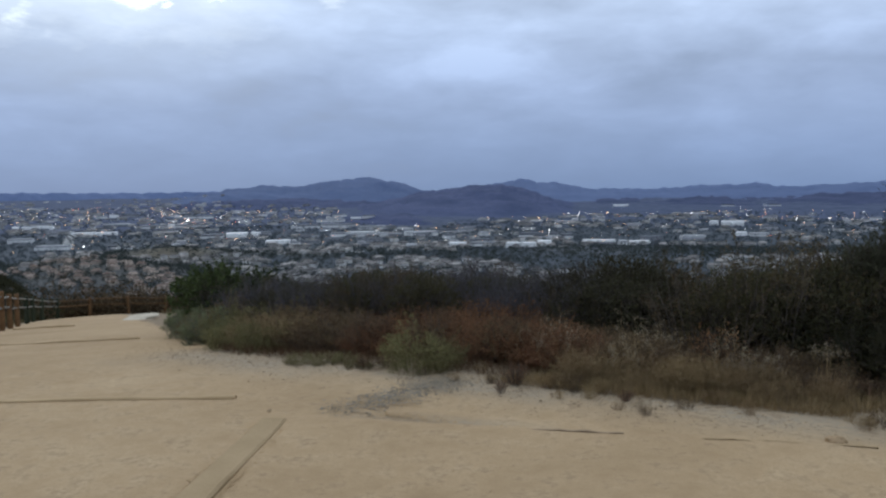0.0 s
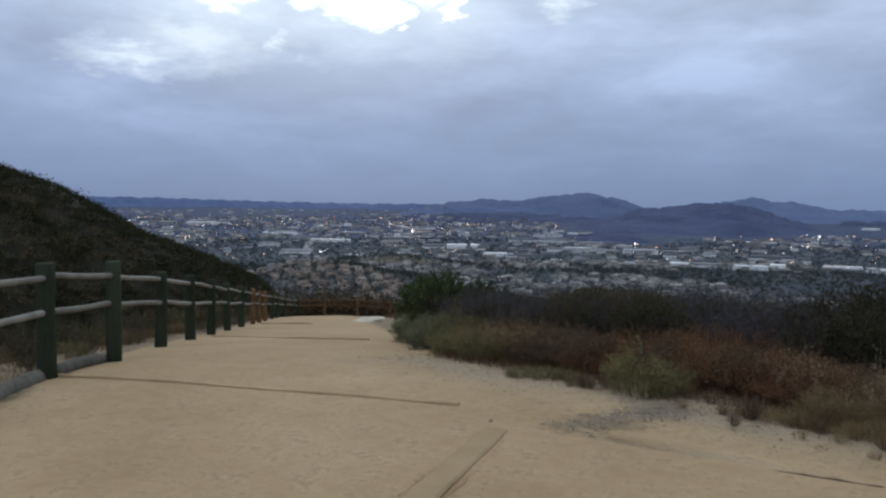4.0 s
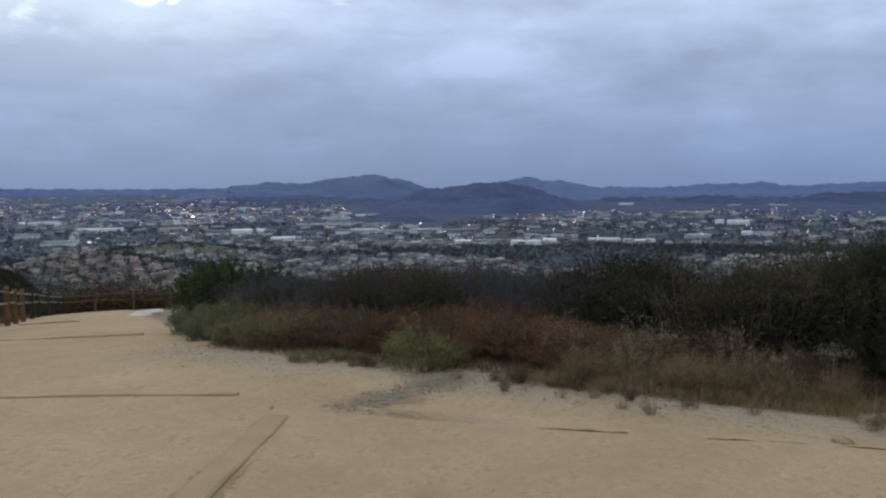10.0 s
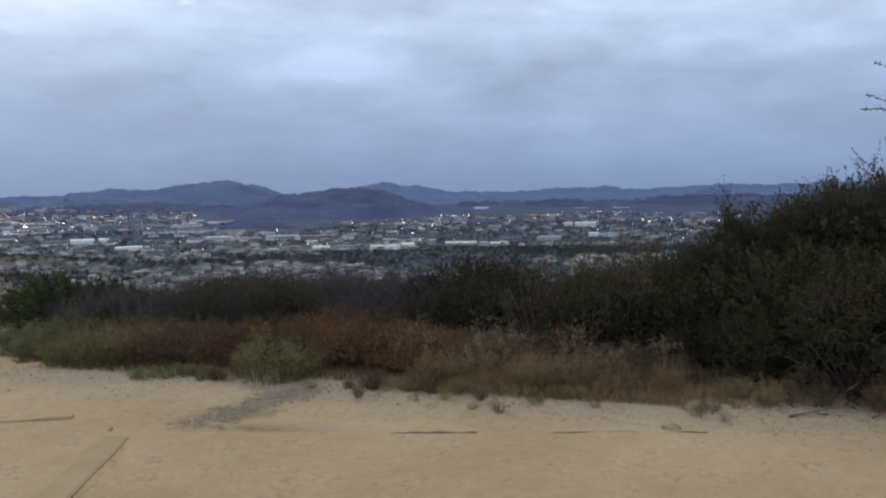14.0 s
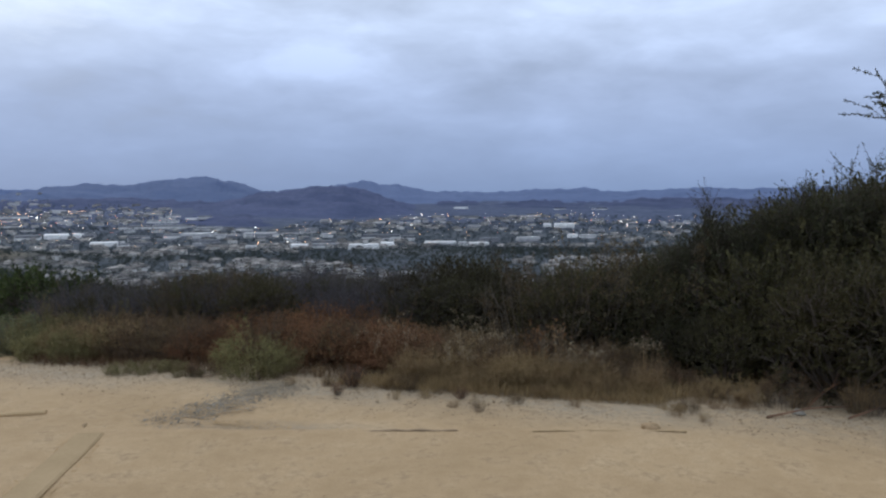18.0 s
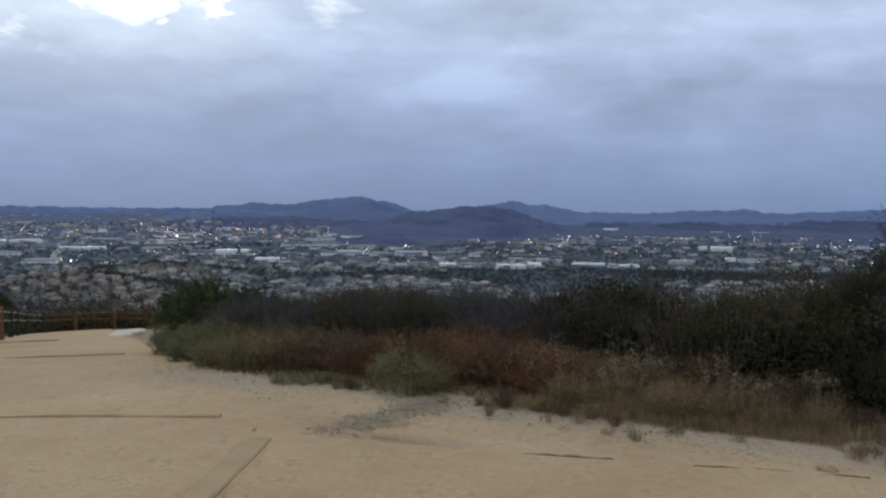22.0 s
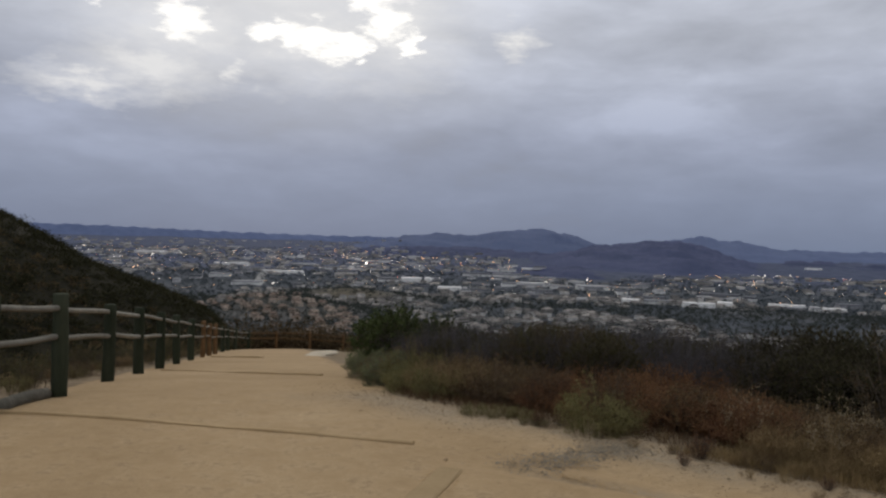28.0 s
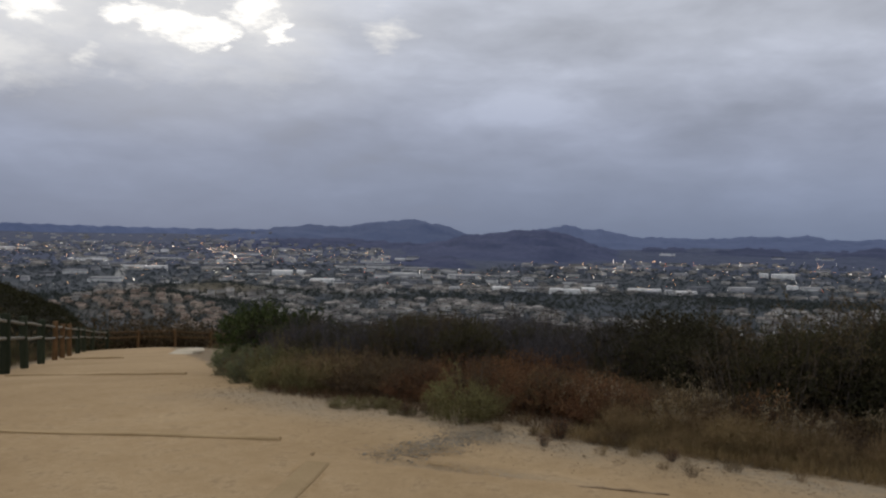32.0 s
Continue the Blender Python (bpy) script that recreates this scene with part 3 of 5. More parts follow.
# ---------------------------------------------------------------- trail timbers and fence


def tw(s, w):
    """World place from s down the trail and w across it."""
    det = -0.416 * 0.416 - 0.909 * 0.909
    x = (s * 0.416 - w * 0.909) / det
    y = (-0.416 * w - 0.909 * s) / det
    return x, y


def log_mesh(name, a, b, ra, rb, mat, parent, seed, sides=10, rings=9, wob=0.012, label=""):
    """A round pole from a to b, slightly crooked, with chamfered ends."""
    rng = np.random.default_rng(seed)
    a, b = Vector(a), Vector(b)
    d = (b - a)
    L = d.length
    d.normalize()
    ref = Vector((0, 0, 1)) if abs(d.z) < 0.9 else Vector((1, 0, 0))
    u = d.cross(ref).normalized()
    w = d.cross(u)
    bm = bmesh.new()
    prev, ringlist = None, []
    ph = rng.uniform(0, 6.28, 4)
    stations = [0.0, 0.012 / L] + [k / (rings - 1) for k in range(1, rings - 1)] + [1 - 0.012 / L, 1.0]
    for i, t in enumerate(stations):
        r = (ra + (rb - ra) * t) * (1 + 0.05 * math.sin(9 * t + ph[0]))
        if i in (0, len(stations) - 1):
            r *= 0.82
        c = a + d * (L * t) + u * (wob * math.sin(5 * t + ph[1])) + w * (wob * math.sin(4 * t + ph[2]))
        ringlist.append([bm.verts.new(c + (u * math.cos(6.2832 * k / sides) + w * math.sin(6.2832 * k / sides)) * r * (1 + 0.05 * math.sin(3 * k + ph[3]))) for k in range(sides)])
    for r0, r1 in zip(ringlist, ringlist[1:]):
        for k in range(sides):
            bm.faces.new((r0[k], r0[(k + 1) % sides], r1[(k + 1) % sides], r1[k]))
    bm.faces.new(ringlist[0][::-1])
    bm.faces.new(ringlist[-1])
    bmesh.ops.recalc_face_normals(bm, faces=bm.faces)
    return part(name, bm, mat, parent, label, smooth=True)


def fence(label, posts, pmat, rmat, first_rail_from=None, h=1.08, seed=0, pr=0.085):
    """A pole fence: round posts, two rails let into them."""
    root = new("rail_fence")
    rng = random.Random(seed)
    pts = []
    for i, (x, y) in enumerate(posts):
        z = zof(x, y)
        hh = h + rng.uniform(-0.03, 0.03)
        lx, ly = rng.uniform(-0.02, 0.02), rng.uniform(-0.02, 0.02)
        log_mesh("post", (x, y, z - 0.12), (x + lx, y + ly, z + hh), pr * 1.05, pr * 0.97, pmat, root, seed * 50 + i, 12, 7, 0.006)
        pts.append((x, y, z))
    chain = ([first_rail_from] if first_rail_from else []) + pts
    for i, (p, q) in enumerate(zip(chain, chain[1:])):
        for hgt in (0.985, 0.665):
            dz0, dz1 = rng.uniform(-0.025, 0.025), rng.uniform(-0.025, 0.025)
            log_mesh("rail", (p[0], p[1], p[2] + hgt + dz0), (q[0], q[1], q[2] + hgt + dz1), 0.030, 0.033, rmat, root, seed * 90 + i * 2 + int(hgt * 10), 8, 9, 0.012)
    tagged(root, label, "fence", "trail fence")
    return pts


near_posts = [tw(5.6, -2.95), tw(7.85, -2.76)] + [tw(d, -2.49) for d in (9.15, 11.6, 14.0, 16.4, 18.9, 21.8)]
p_near = fence("weathered grey-green pole fence along the sandy trail", near_posts, POST_WOOD, RAIL_WOOD, None, 1.13, 1)
orange_posts = [tw(25.2, -2.5), tw(27.3, -2.5), tw(29.9, -2.5)]
p_or = fence("orange-stained pole fence along the lower trail", orange_posts, ORANGE_WOOD, RAIL_WOOD, p_near[-1], 1.13, 2, 0.075)
bend_posts = [tw(35.0, -2.6), tw(38.4, -2.6), tw(42.0, -2.45), tw(46.2, -1.95)]
p_bend = fence("grey pole fence running to the trail's bend", bend_posts, POST_WOOD, RAIL_WOOD, p_or[-1], 1.13, 3)
back_posts = [tw(48.3, -0.35), tw(48.6, 1.7), tw(48.6, 3.75), tw(48.4, 5.8)]
fence("orange-stained pole fence across the trail's far end", back_posts, ORANGE_WOOD, ORANGE_WOOD, p_bend[-1], 1.13, 4, 0.085)


def edging(label, a, b, r, lift, mat, seed):
    pa, pb = tw(*a), tw(*b)
    root = log_mesh("edging_log", (*pa, zof(*pa) + lift), (*pb, zof(*pb) + lift), r, r * 0.92, mat, None, seed, 10, 9, 0.02)
    return tagged(root, label, "log", "edging logs by the fence")


edging("weathered grey log lying along the fence's foot", (5.4, -2.98), (7.75, -2.80), 0.09, 0.04, LOG_WOOD, 31)
edging("grey log half buried behind a fence post", (7.95, -2.74), (9.1, -2.62), 0.075, 0.035, LOG_WOOD, 32)


def water_bar(label, a, b, width, lift, mat, seed, wear=1.0):
    """A squared timber sunk across the trail, following the ground, with worn edges."""
    rng = np.random.default_rng(seed)
    n = 24
    bm = bmesh.new()
    pa, pb = np.array(tw(*a)), np.array(tw(*b))
    d = (pb - pa) / np.linalg.norm(pb - pa)
    nrm = np.array([-d[1], d[0]])
    rows = []
    for i in range(n + 1):
        t = i / n
        c = pa + (pb - pa) * t + nrm * 0.025 * wear * math.sin(3.1 * t + seed)
        up_ = lift * (1 - 0.25 * wear + wear * (0.3 * math.sin(7 * t + seed) + 0.2 * math.sin(17 * t + 2 * seed))) + rng.normal(0, 0.0015)
        prof = [(-width / 2, -0.08), (-width / 2, up_ * 0.6), (-width / 2 + 0.015, up_), (width / 2 - 0.015, up_ * 0.9), (width / 2, up_ * 0.5), (width / 2, -0.08)]
        row = []
        for off, dz in prof:
            p = c + nrm * (off + rng.normal(0, 0.002))
            row.append(bm.verts.new((p[0], p[1], zof(*p) + dz)))
        rows.append(row)
    for r0, r1 in zip(rows, rows[1:]):
        for k in range(5):
            bm.faces.new((r0[k], r0[k + 1], r1[k + 1], r1[k]))
    bm.faces.new(rows[0])
    bm.faces.new(rows[-1][::-1])
    bmesh.ops.recalc_face_normals(bm, faces=bm.faces)
    ob = part("water_bar", bm, mat)
    return tagged(ob, label, "timber", "water bars")


water_bar("long weathered timber sunk across the sandy trail", (7.9, -2.72), (6.1, 0.97), 0.055, 0.031, SANDY_TIMBER, 1, 0.9)
water_bar("half-buried timber across the trail farther down", (15.1, -2.3), (12.4, 0.57), 0.06, 0.03, SANDY_TIMBER, 2, 0.9)
water_bar("sand-covered timber across the lower trail", (24.9, -2.2), (23.4, -0.6), 0.09, 0.05, SANDY_TIMBER, 3, 0.5)
water_bar("broad worn timber sunk flush in the sand", (5.33, 1.11), (2.7, -0.37), 0.185, 0.028, SANDY_TIMBER, 4, 0.4)
water_bar("short exposed strip of buried timber", (4.29, 2.55), (3.92, 3.05), 0.012, 0.034, TIMBER, 5, 0.3)
water_bar("thin edge of a buried timber in the sand", (3.63, 3.44), (3.03, 4.25), 0.010, 0.030, SANDY_TIMBER, 6, 0.4)


def stone(label, x, y, size, mat, seed, name="stone"):
    rng = np.random.default_rng(seed)
    bm = bmesh.new()
    bmesh.ops.create_icosphere(bm, subdivisions=2, radius=1.0)
    for v in bm.verts:
        d = v.co.normalized()
        k = 1 + 0.22 * math.sin(3 * d.x + seed) + 0.18 * math.sin(4 * d.y + 2 * seed) + rng.normal(0, 0.04)
        v.co = Vector((d.x * size[0] * k, d.y * size[1] * k, d.z * size[2] * k))
    ob = part(name, bm, mat)
    ob.location = (x, y, zof(x, y) + size[2] * 0.45)
    ob.rotation_euler = (0, 0, rng.uniform(0, 6.28))
    return tagged(ob, label, "stone", "loose stones")


stone("small dark stone in the sand near a timber", *tw(5.59, 1.12), (0.06, 0.018, 0.009), STONE_TAN, 1)
stone("flat tan rock lying on the sandy trail", 2.43, 4.67, (0.075, 0.05, 0.03), STONE_TAN, 2)
stone("pale rock at the foot of the brush", 3.66, 4.82, (0.05, 0.035, 0.025), STONE, 3)
stone("pale stone beside dead branches", 4.35, 4.55, (0.05, 0.04, 0.03), STONE, 4)
stone("flat pale cream rock slab by the trail's bend", *tw(27.0, 1.25), (0.75, 0.45, 0.10), PALE_ROCK, 5)


def scatter_stones(name, label, places, size, mat, seed):
    """Many small angular stones in one mesh."""
    rng = np.random.default_rng(seed)
    octa = np.array([[1, 0, 0], [-1, 0, 0], [0, 1, 0], [0, -1, 0], [0, 0, 1], [0, 0, -1.0]])
    tri = np.array([[0, 2, 4], [2, 1, 4], [1, 3, 4], [3, 0, 4], [2, 0, 5], [1, 2, 5], [3, 1, 5], [0, 3, 5]])
    n = len(places)
    ang = rng.uniform(0, 6.28, n)
    sc = size * rng.lognormal(0, 0.45, (n, 1, 1)) * rng.uniform(0.5, 1.2, (n, 1, 3)) * np.array([1, 1, 0.3])
    v = octa[None] * sc * rng.uniform(0.7, 1.2, (n, 6, 1))
    c, s_ = np.cos(ang)[:, None], np.sin(ang)[:, None]
    vx, vy = v[..., 0] * c - v[..., 1] * s_, v[..., 0] * s_ + v[..., 1] * c
    z = land(places[:, 0], places[:, 1])[:, None]
    V = np.stack([vx + places[:, :1], vy + places[:, 1:2], v[..., 2] + z + 0.003 + 0.2 * sc[:, :, 2]], -1)
    F = (np.arange(n)[:, None, None] * 6 + tri[None]).reshape(-1, 3)
    return tagged(mesh_obj(name, V.reshape(-1, 3), F, mat), label, "gravel", kind="stuff")


rng = np.random.default_rng(5)
n = 3800
t = rng.beta(1.5, 1.2, n)
gp = np.stack([-0.80 + 0.85 * t + rng.normal(0, 0.13, n), 5.50 + 0.98 * t + rng.normal(0, 0.13, n)], 1)
scatter_stones("gravel", "patch of grey crushed stone in a runnel", gp, 0.0064, STONE_PALE, 6)
n = 9500
ss, ee = 1.5 + 9.5 * rng.beta(1.5, 2.2, n), rng.normal(-0.2, 0.42, n)
gp = np.stack(tw(ss, 1.1 + 0.8 * sp(8.2 - ss, 0.25) + ee), 1)
scatter_stones("edge_pebbles", "pebbles and crumbs of litter at the trail's edge", gp, 0.0052, CRUMB, 7)
gp = np.stack(tw(2.2 + 16 * rng.beta(1, 2.2, 2600), rng.uniform(-2.3, 4.2, 2600)), 1)
scatter_stones("trail_pebbles", "small pebbles scattered over the sand", gp, 0.0042, CLOD, 8)

# clods of sand along the flush timber's edges, and crumbs added to draw the runnel's shade
t = rng.uniform(0, 1, 1500)
side = rng.choice([-1, 1], 1500) * (0.105 + np.abs(rng.normal(0, 0.02, 1500)))
gp = np.stack(tw(5.33 - 2.63 * t + 0.49 * side, 1.11 - 1.48 * t - 0.87 * side), 1)
scatter_stones("timber_clods", "clods of sand along the flush timber's edges", gp, 0.0055, CLOD, 9)
t = rng.uniform(0, 1, 900)
gp = np.stack([-0.45 + 1.1 * t + rng.normal(0, 0.05, 900), 5.42 - 0.5 * t + 0.05 * np.sin(9 * t) + rng.normal(0, 0.035, 900)], 1)
scatter_stones("runnel_litter", "brown crumbs added to draw the shade line of a shallow runnel", gp, 0.0055, CLOD, 10)

# ---------------------------------------------------------------- shrubs and weeds beside the trail


def lobed_bush(name, seed, lobes, sprays, per, leaf_len, leaf_wid, lmat, bmat, stem_r=0.012, wisps=0.12):
    """A dense rounded bush: stems rise into several lobes, each a heap of leafy sprays that point outwards and up."""
    rng = np.random.default_rng(seed)
    root = new(name)
    lob = np.array(lobes, float)
    share = lob[:, 3] ** 2 / (lob[:, 3] ** 2).sum()
    k = rng.choice(len(lob), sprays, p=share)
    d = rng.normal(size=(sprays, 3)) + np.array([0, 0, 0.35])
    d /= np.linalg.norm(d, axis=1, keepdims=True)
    knob = 1 + 0.16 * np.sin(5 * d[:, :1] + seed) * np.cos(6 * d[:, 1:2] + 2 * seed) + 0.10 * np.sin(11 * d[:, 2:3] + 9 * d[:, :1])
    r = lob[k, 3:4] * rng.uniform(0.62, 1.0, (sprays, 1)) * knob
    way = d + np.array([0, 0, 0.55]) + rng.normal(0, 0.35, (sprays, 3))
    way /= np.linalg.norm(way, axis=1, keepdims=True)
    ln = lob[k, 3:4] * rng.uniform(0.16, 0.34, (sprays, 1))
    long_ = (rng.uniform(0, 1, (sprays, 1)) < wisps) & (d[:, 2:3] > 0.35)
    ln = np.where(long_, ln * 1.6, ln)
    p0 = lob[k, :3] + d * r * np.array([1, 1, 0.95])
    p0[:, 2] = np.maximum(p0[:, 2], 0.03)
    p1 = p0 + way * ln
    foot = rng.normal(0, 0.08, (len(lob) * 4, 3)) * lob[:, 3].max()
    foot[:, 2] = -0.03
    tips = np.repeat(lob[:, :3], 4, 0) + rng.normal(0, 0.35, (len(lob) * 4, 3)) * np.repeat(lob[:, 3:4], 4, 0)
    tips[:, 2] = np.maximum(tips[:, 2], 0.1)
    v, q = tubes(np.concatenate([foot, p0 - way * ln * 0.9]), np.concatenate([tips, p1]),
                 np.concatenate([np.full(len(foot), stem_r), np.full(sprays, stem_r * 0.22)]), np.concatenate([np.full(len(foot), stem_r * 0.5), np.full(sprays, stem_r * 0.08)]))
    v[:, 2] = np.maximum(v[:, 2], -0.03)
    mesh_obj("branchwork", v, q, bmat, root)
    m = np.repeat(np.arange(sprays), per)
    t = rng.uniform(-0.1, 1.05, (len(m), 1))
    base = p0[m] + way[m] * ln[m] * t + rng.normal(0, 0.006, (len(m), 3))
    v, q = leaves(rng, base, way[m] * 0.8 + rng.normal(0, 0.55, (len(m), 3)), leaf_len, leaf_wid)
    v[:, 2] = np.maximum(v[:, 2], 0.004)
    mesh_obj("foliage", v, q, lmat, root)
    return root


KINDS = {}
for nm, args in {
    "brown_chaparral": [dict(height=1.2, radius=0.8, stems=34, twigs=9, per_twig=9, leaf_len=0.036, leaf_wid=0.014, lmat=L_BROWN, bmat=BARK, upright=0.75, wisp=0.12, foot_in=0.6, low=0.04)],
    "slope_chaparral": [dict(height=1.25, radius=0.9, stems=30, twigs=6, per_twig=8, leaf_len=0.065, leaf_wid=0.028, lmat=L_DARK, bmat=BARK, upright=0.75, wisp=0.1)],
    "sprig": [dict(height=2.6, radius=0.32, stems=11, twigs=26, per_twig=15, leaf_len=0.034, leaf_wid=0.013, lmat=L_GREYGREEN, bmat=BARK, upright=0.88, low=0.72, stem_r=0.010, foot_in=0.5)],
    "sage": [dict(height=0.48, radius=0.40, stems=60, twigs=10, per_twig=9, leaf_len=0.036, leaf_wid=0.009, lmat=L_SAGE, bmat=BARK_GREY, upright=0.45, low=0.05, stem_r=0.003, foot_in=0.7)],
    "olive_weed": [dict(height=0.42, radius=0.36, stems=60, twigs=8, per_twig=7, leaf_len=0.045, leaf_wid=0.006, lmat=L_OLIVE, bmat=L_OLIVE, upright=0.6, low=0.05, stem_r=0.0025, wisp=0.4, foot_in=0.6)],
    "dry_grass": [dict(height=0.44, radius=0.34, stems=75, twigs=3, per_twig=4, leaf_len=0.04, leaf_wid=0.006, lmat=L_TAN, bmat=L_TAN, upright=0.85, low=0.5, stem_r=0.0024, wisp=0.4, foot_in=0.45)],
    "brown_weed": [dict(height=0.5, radius=0.42, stems=64, twigs=6, per_twig=5, leaf_len=0.034, leaf_wid=0.009, lmat=L_DRYBROWN, bmat=BARK, upright=0.8, low=0.1, stem_r=0.0025, wisp=0.4, foot_in=0.75)],
    "bare_twig": [dict(height=1.1, radius=0.75, stems=44, twigs=14, per_twig=3, leaf_len=0.03, leaf_wid=0.009, lmat=L_GREY, bmat=BARK_GREY, upright=0.7, stem_r=0.005, foot_in=0.5)],
    "seed_stalk": [dict(height=0.62, radius=0.22, stems=9, twigs=3, per_twig=5, leaf_len=0.022, leaf_wid=0.011, lmat=L_PALE, bmat=L_TAN, upright=0.8, low=0.75, stem_r=0.0026, wisp=0.3, foot_in=0.5)],
    "rust_dome": [dict(height=0.46, radius=0.46, stems=110, twigs=9, per_twig=4, leaf_len=0.026, leaf_wid=0.008, lmat=L_RUST, bmat=BARK_RUST, upright=0.35, low=0.35, stem_r=0.002, foot_in=0.25)],
    "brown_dome": [dict(height=0.46, radius=0.44, stems=110, twigs=9, per_twig=4, leaf_len=0.026, leaf_wid=0.008, lmat=L_DRYBROWN, bmat=BARK, upright=0.4, low=0.35, stem_r=0.002, foot_in=0.22)],
    "straw_mass": [dict(height=0.50, radius=0.40, stems=170, twigs=4, per_twig=3, leaf_len=0.030, leaf_wid=0.006, lmat=L_TAN, bmat=L_TAN, upright=0.7, low=0.5, stem_r=0.0018, wisp=0.15, foot_in=0.7)],
    "dead_weed": [dict(height=0.3, radius=0.16, stems=36, twigs=9, per_twig=2, leaf_len=0.02, leaf_wid=0.008, lmat=L_RUST, bmat=BARK, upright=0.6, stem_r=0.003)],
}.items():
    KINDS[nm] = [shrub(nm + "_shrub", 10 * len(KINDS) + j, **args[0]) for j in range(2)]
# dense leafy kinds, one metre high
for nm, sprays, per, ll, lw, lmat, wsp in [("laurel", 850, 10, 0.044, 0.017, L_LAUREL, 0.14), ("thicket", 850, 11, 0.037, 0.014, L_DARK, 0.2), ("grey_thicket", 750, 11, 0.035, 0.012, L_GREYGREEN, 0.25), ("sumac", 700, 8, 0.055, 0.028, L_GREEN, 0.08)]:
    KINDS[nm] = []
    for j in range(2):
        rr_ = random.Random(len(KINDS) * 7 + j)
        lobes = [(0, 0, 0.56, 0.42)] + [(0.34 * math.cos(a0_), 0.34 * math.sin(a0_), rr_.uniform(0.30, 0.62), rr_.uniform(0.24, 0.34)) for a0_ in (0.3 + j, 1.8 + j, 3.1 + j, 4.6 + j)]
        lobes += [(0.2 * math.cos(j), 0.2 * math.sin(j), 0.25, 0.34)]
        KINDS[nm].append(lobed_bush(nm + "_shrub", 900 + 10 * len(KINDS) + j, lobes, sprays, per, ll, lw, lmat, BARK, 0.014, wsp))
LABELS = {
    "brown_chaparral": ("brownish dry chaparral bush with upright twigs", "bush", "chaparral bushes"),
    "laurel": ("large rounded blackish-green bush above the dry weeds", "bush", "laurel bushes"),
    "sprig": ("upright leafy sprigs standing out of the thicket", "bush", "leafy sprigs"),
    "rust_dome": ("rounded rust-red dried buckwheat bush", "weed", "dried buckwheat"),
    "brown_dome": ("rounded dry brown weed with fine twigs", "weed", "dry brown weeds"),
    "straw_mass": ("dense tuft of straw-coloured dry grass", "grass tuft", "dry grass tufts"),
    "thicket": ("tall dark chaparral bush in the dense thicket", "bush", "thicket bushes"),
    "grey_thicket": ("grey-green leafy bush in the dense thicket", "bush", "thicket bushes"),
    "slope_chaparral": ("dark chaparral bush on the slope below the trail", "bush", "slope bushes"),
    "sumac": ("fresh green broad-leaved bush beside the trail", "bush", "green bushes"),
    "sage": ("low grey-green sage bush at the trail's edge", "bush", "sage bushes"),
    "olive_weed": ("yellowish green feathery weed on sandy soil", "weed", "feathery weeds"),
    "brown_weed": ("dry brown feathery weed gone to seed", "weed", "dry brown weeds"),
    "dry_grass": ("tuft of dry straw-coloured grass", "grass tuft", "dry grass tufts"),
    "bare_twig": ("grey leafless twiggy bush on the slope", "bush", "bare twiggy bushes"),
    "seed_stalk": ("thin pale dry stalks with seed heads among the weeds", "weed", "dry seed stalks"),
    "dead_weed": ("small dead brown weed standing in the sand", "weed", "dead weeds"),
}
used = {}


def plant(kind, x, y, scale=1.0, tall=1.0, turn=None, label=""):
    rnd = random.Random(round(x * 977 + y * 131, 3))
    i = rnd.randrange(2)
    m = pose(x, y, zof(x, y) - 0.01, 0, 0, rnd.uniform(0, 360) if turn is None else turn) @ Matrix.Diagonal((scale, scale, scale * tall, 1))
    src = KINDS[kind][i]
    if not used.get((kind, i)):
        used[(kind, i)] = True
        src.matrix_basis = m
        ob = src
    else:
        ob = copy_thing(src, Matrix.Identity(4))
        ob.matrix_basis = m
    lb, cat, grp = LABELS[kind]
    return tagged(ob, label or lb, cat, grp)


def es(s, e):
    return tw(s, 1.1 + 0.8 * float(sp(8.2 - s, 0.25)) + e)


rnd = random.Random(11)
# how far off the brush begins, and the line of its tops, by bearing from the lookout
FRONT = ((-20, -17, -12.9, -9, -2, 1.5, 6, 9.4, 15.6, 25, 29, 35, 39, 44, 50), (11.8, 9.3, 8.2, 7.8, 7.2, 7.0, 6.8, 6.3, 6.05, 6.15, 6.1, 5.95, 5.9, 6.3, 7.2))
TOPS = ((-20, -14, -9, -3, 4, 7.0, 9.0, 11, 13.2, 14.6, 16, 18.4, 20, 22.7, 25, 27, 29, 31, 33, 34.5, 36, 37.5, 40.2, 46, 60), (-6.2, -6.2, -6.0, -5.8, -5.7, -5.7, -5.95, -5.55, -5.05, -5.3, -5.2, -5.95, -5.75, -5.45, -5.25, -4.55, -3.1, -2.2, -1.5, -0.4, 0.5, 1.2, 1.6, 2.3, 2.5))


def at(az, d):
    return d * math.sin(radians(az)), d * math.cos(radians(az))


def front(az, back=0.0):
    return at(az, float(np.interp(az, *FRONT)) + back)


def headroom(az, d, r=0.0):
    """How high a bush grows at this bearing and distance under the thicket's top line."""
    el = min(np.interp(az, *TOPS), np.interp(az - 0.8 * math.degrees(r / d), *TOPS))
    return 1.6 + d * math.tan(radians(el)) - zof(*at(az, d))


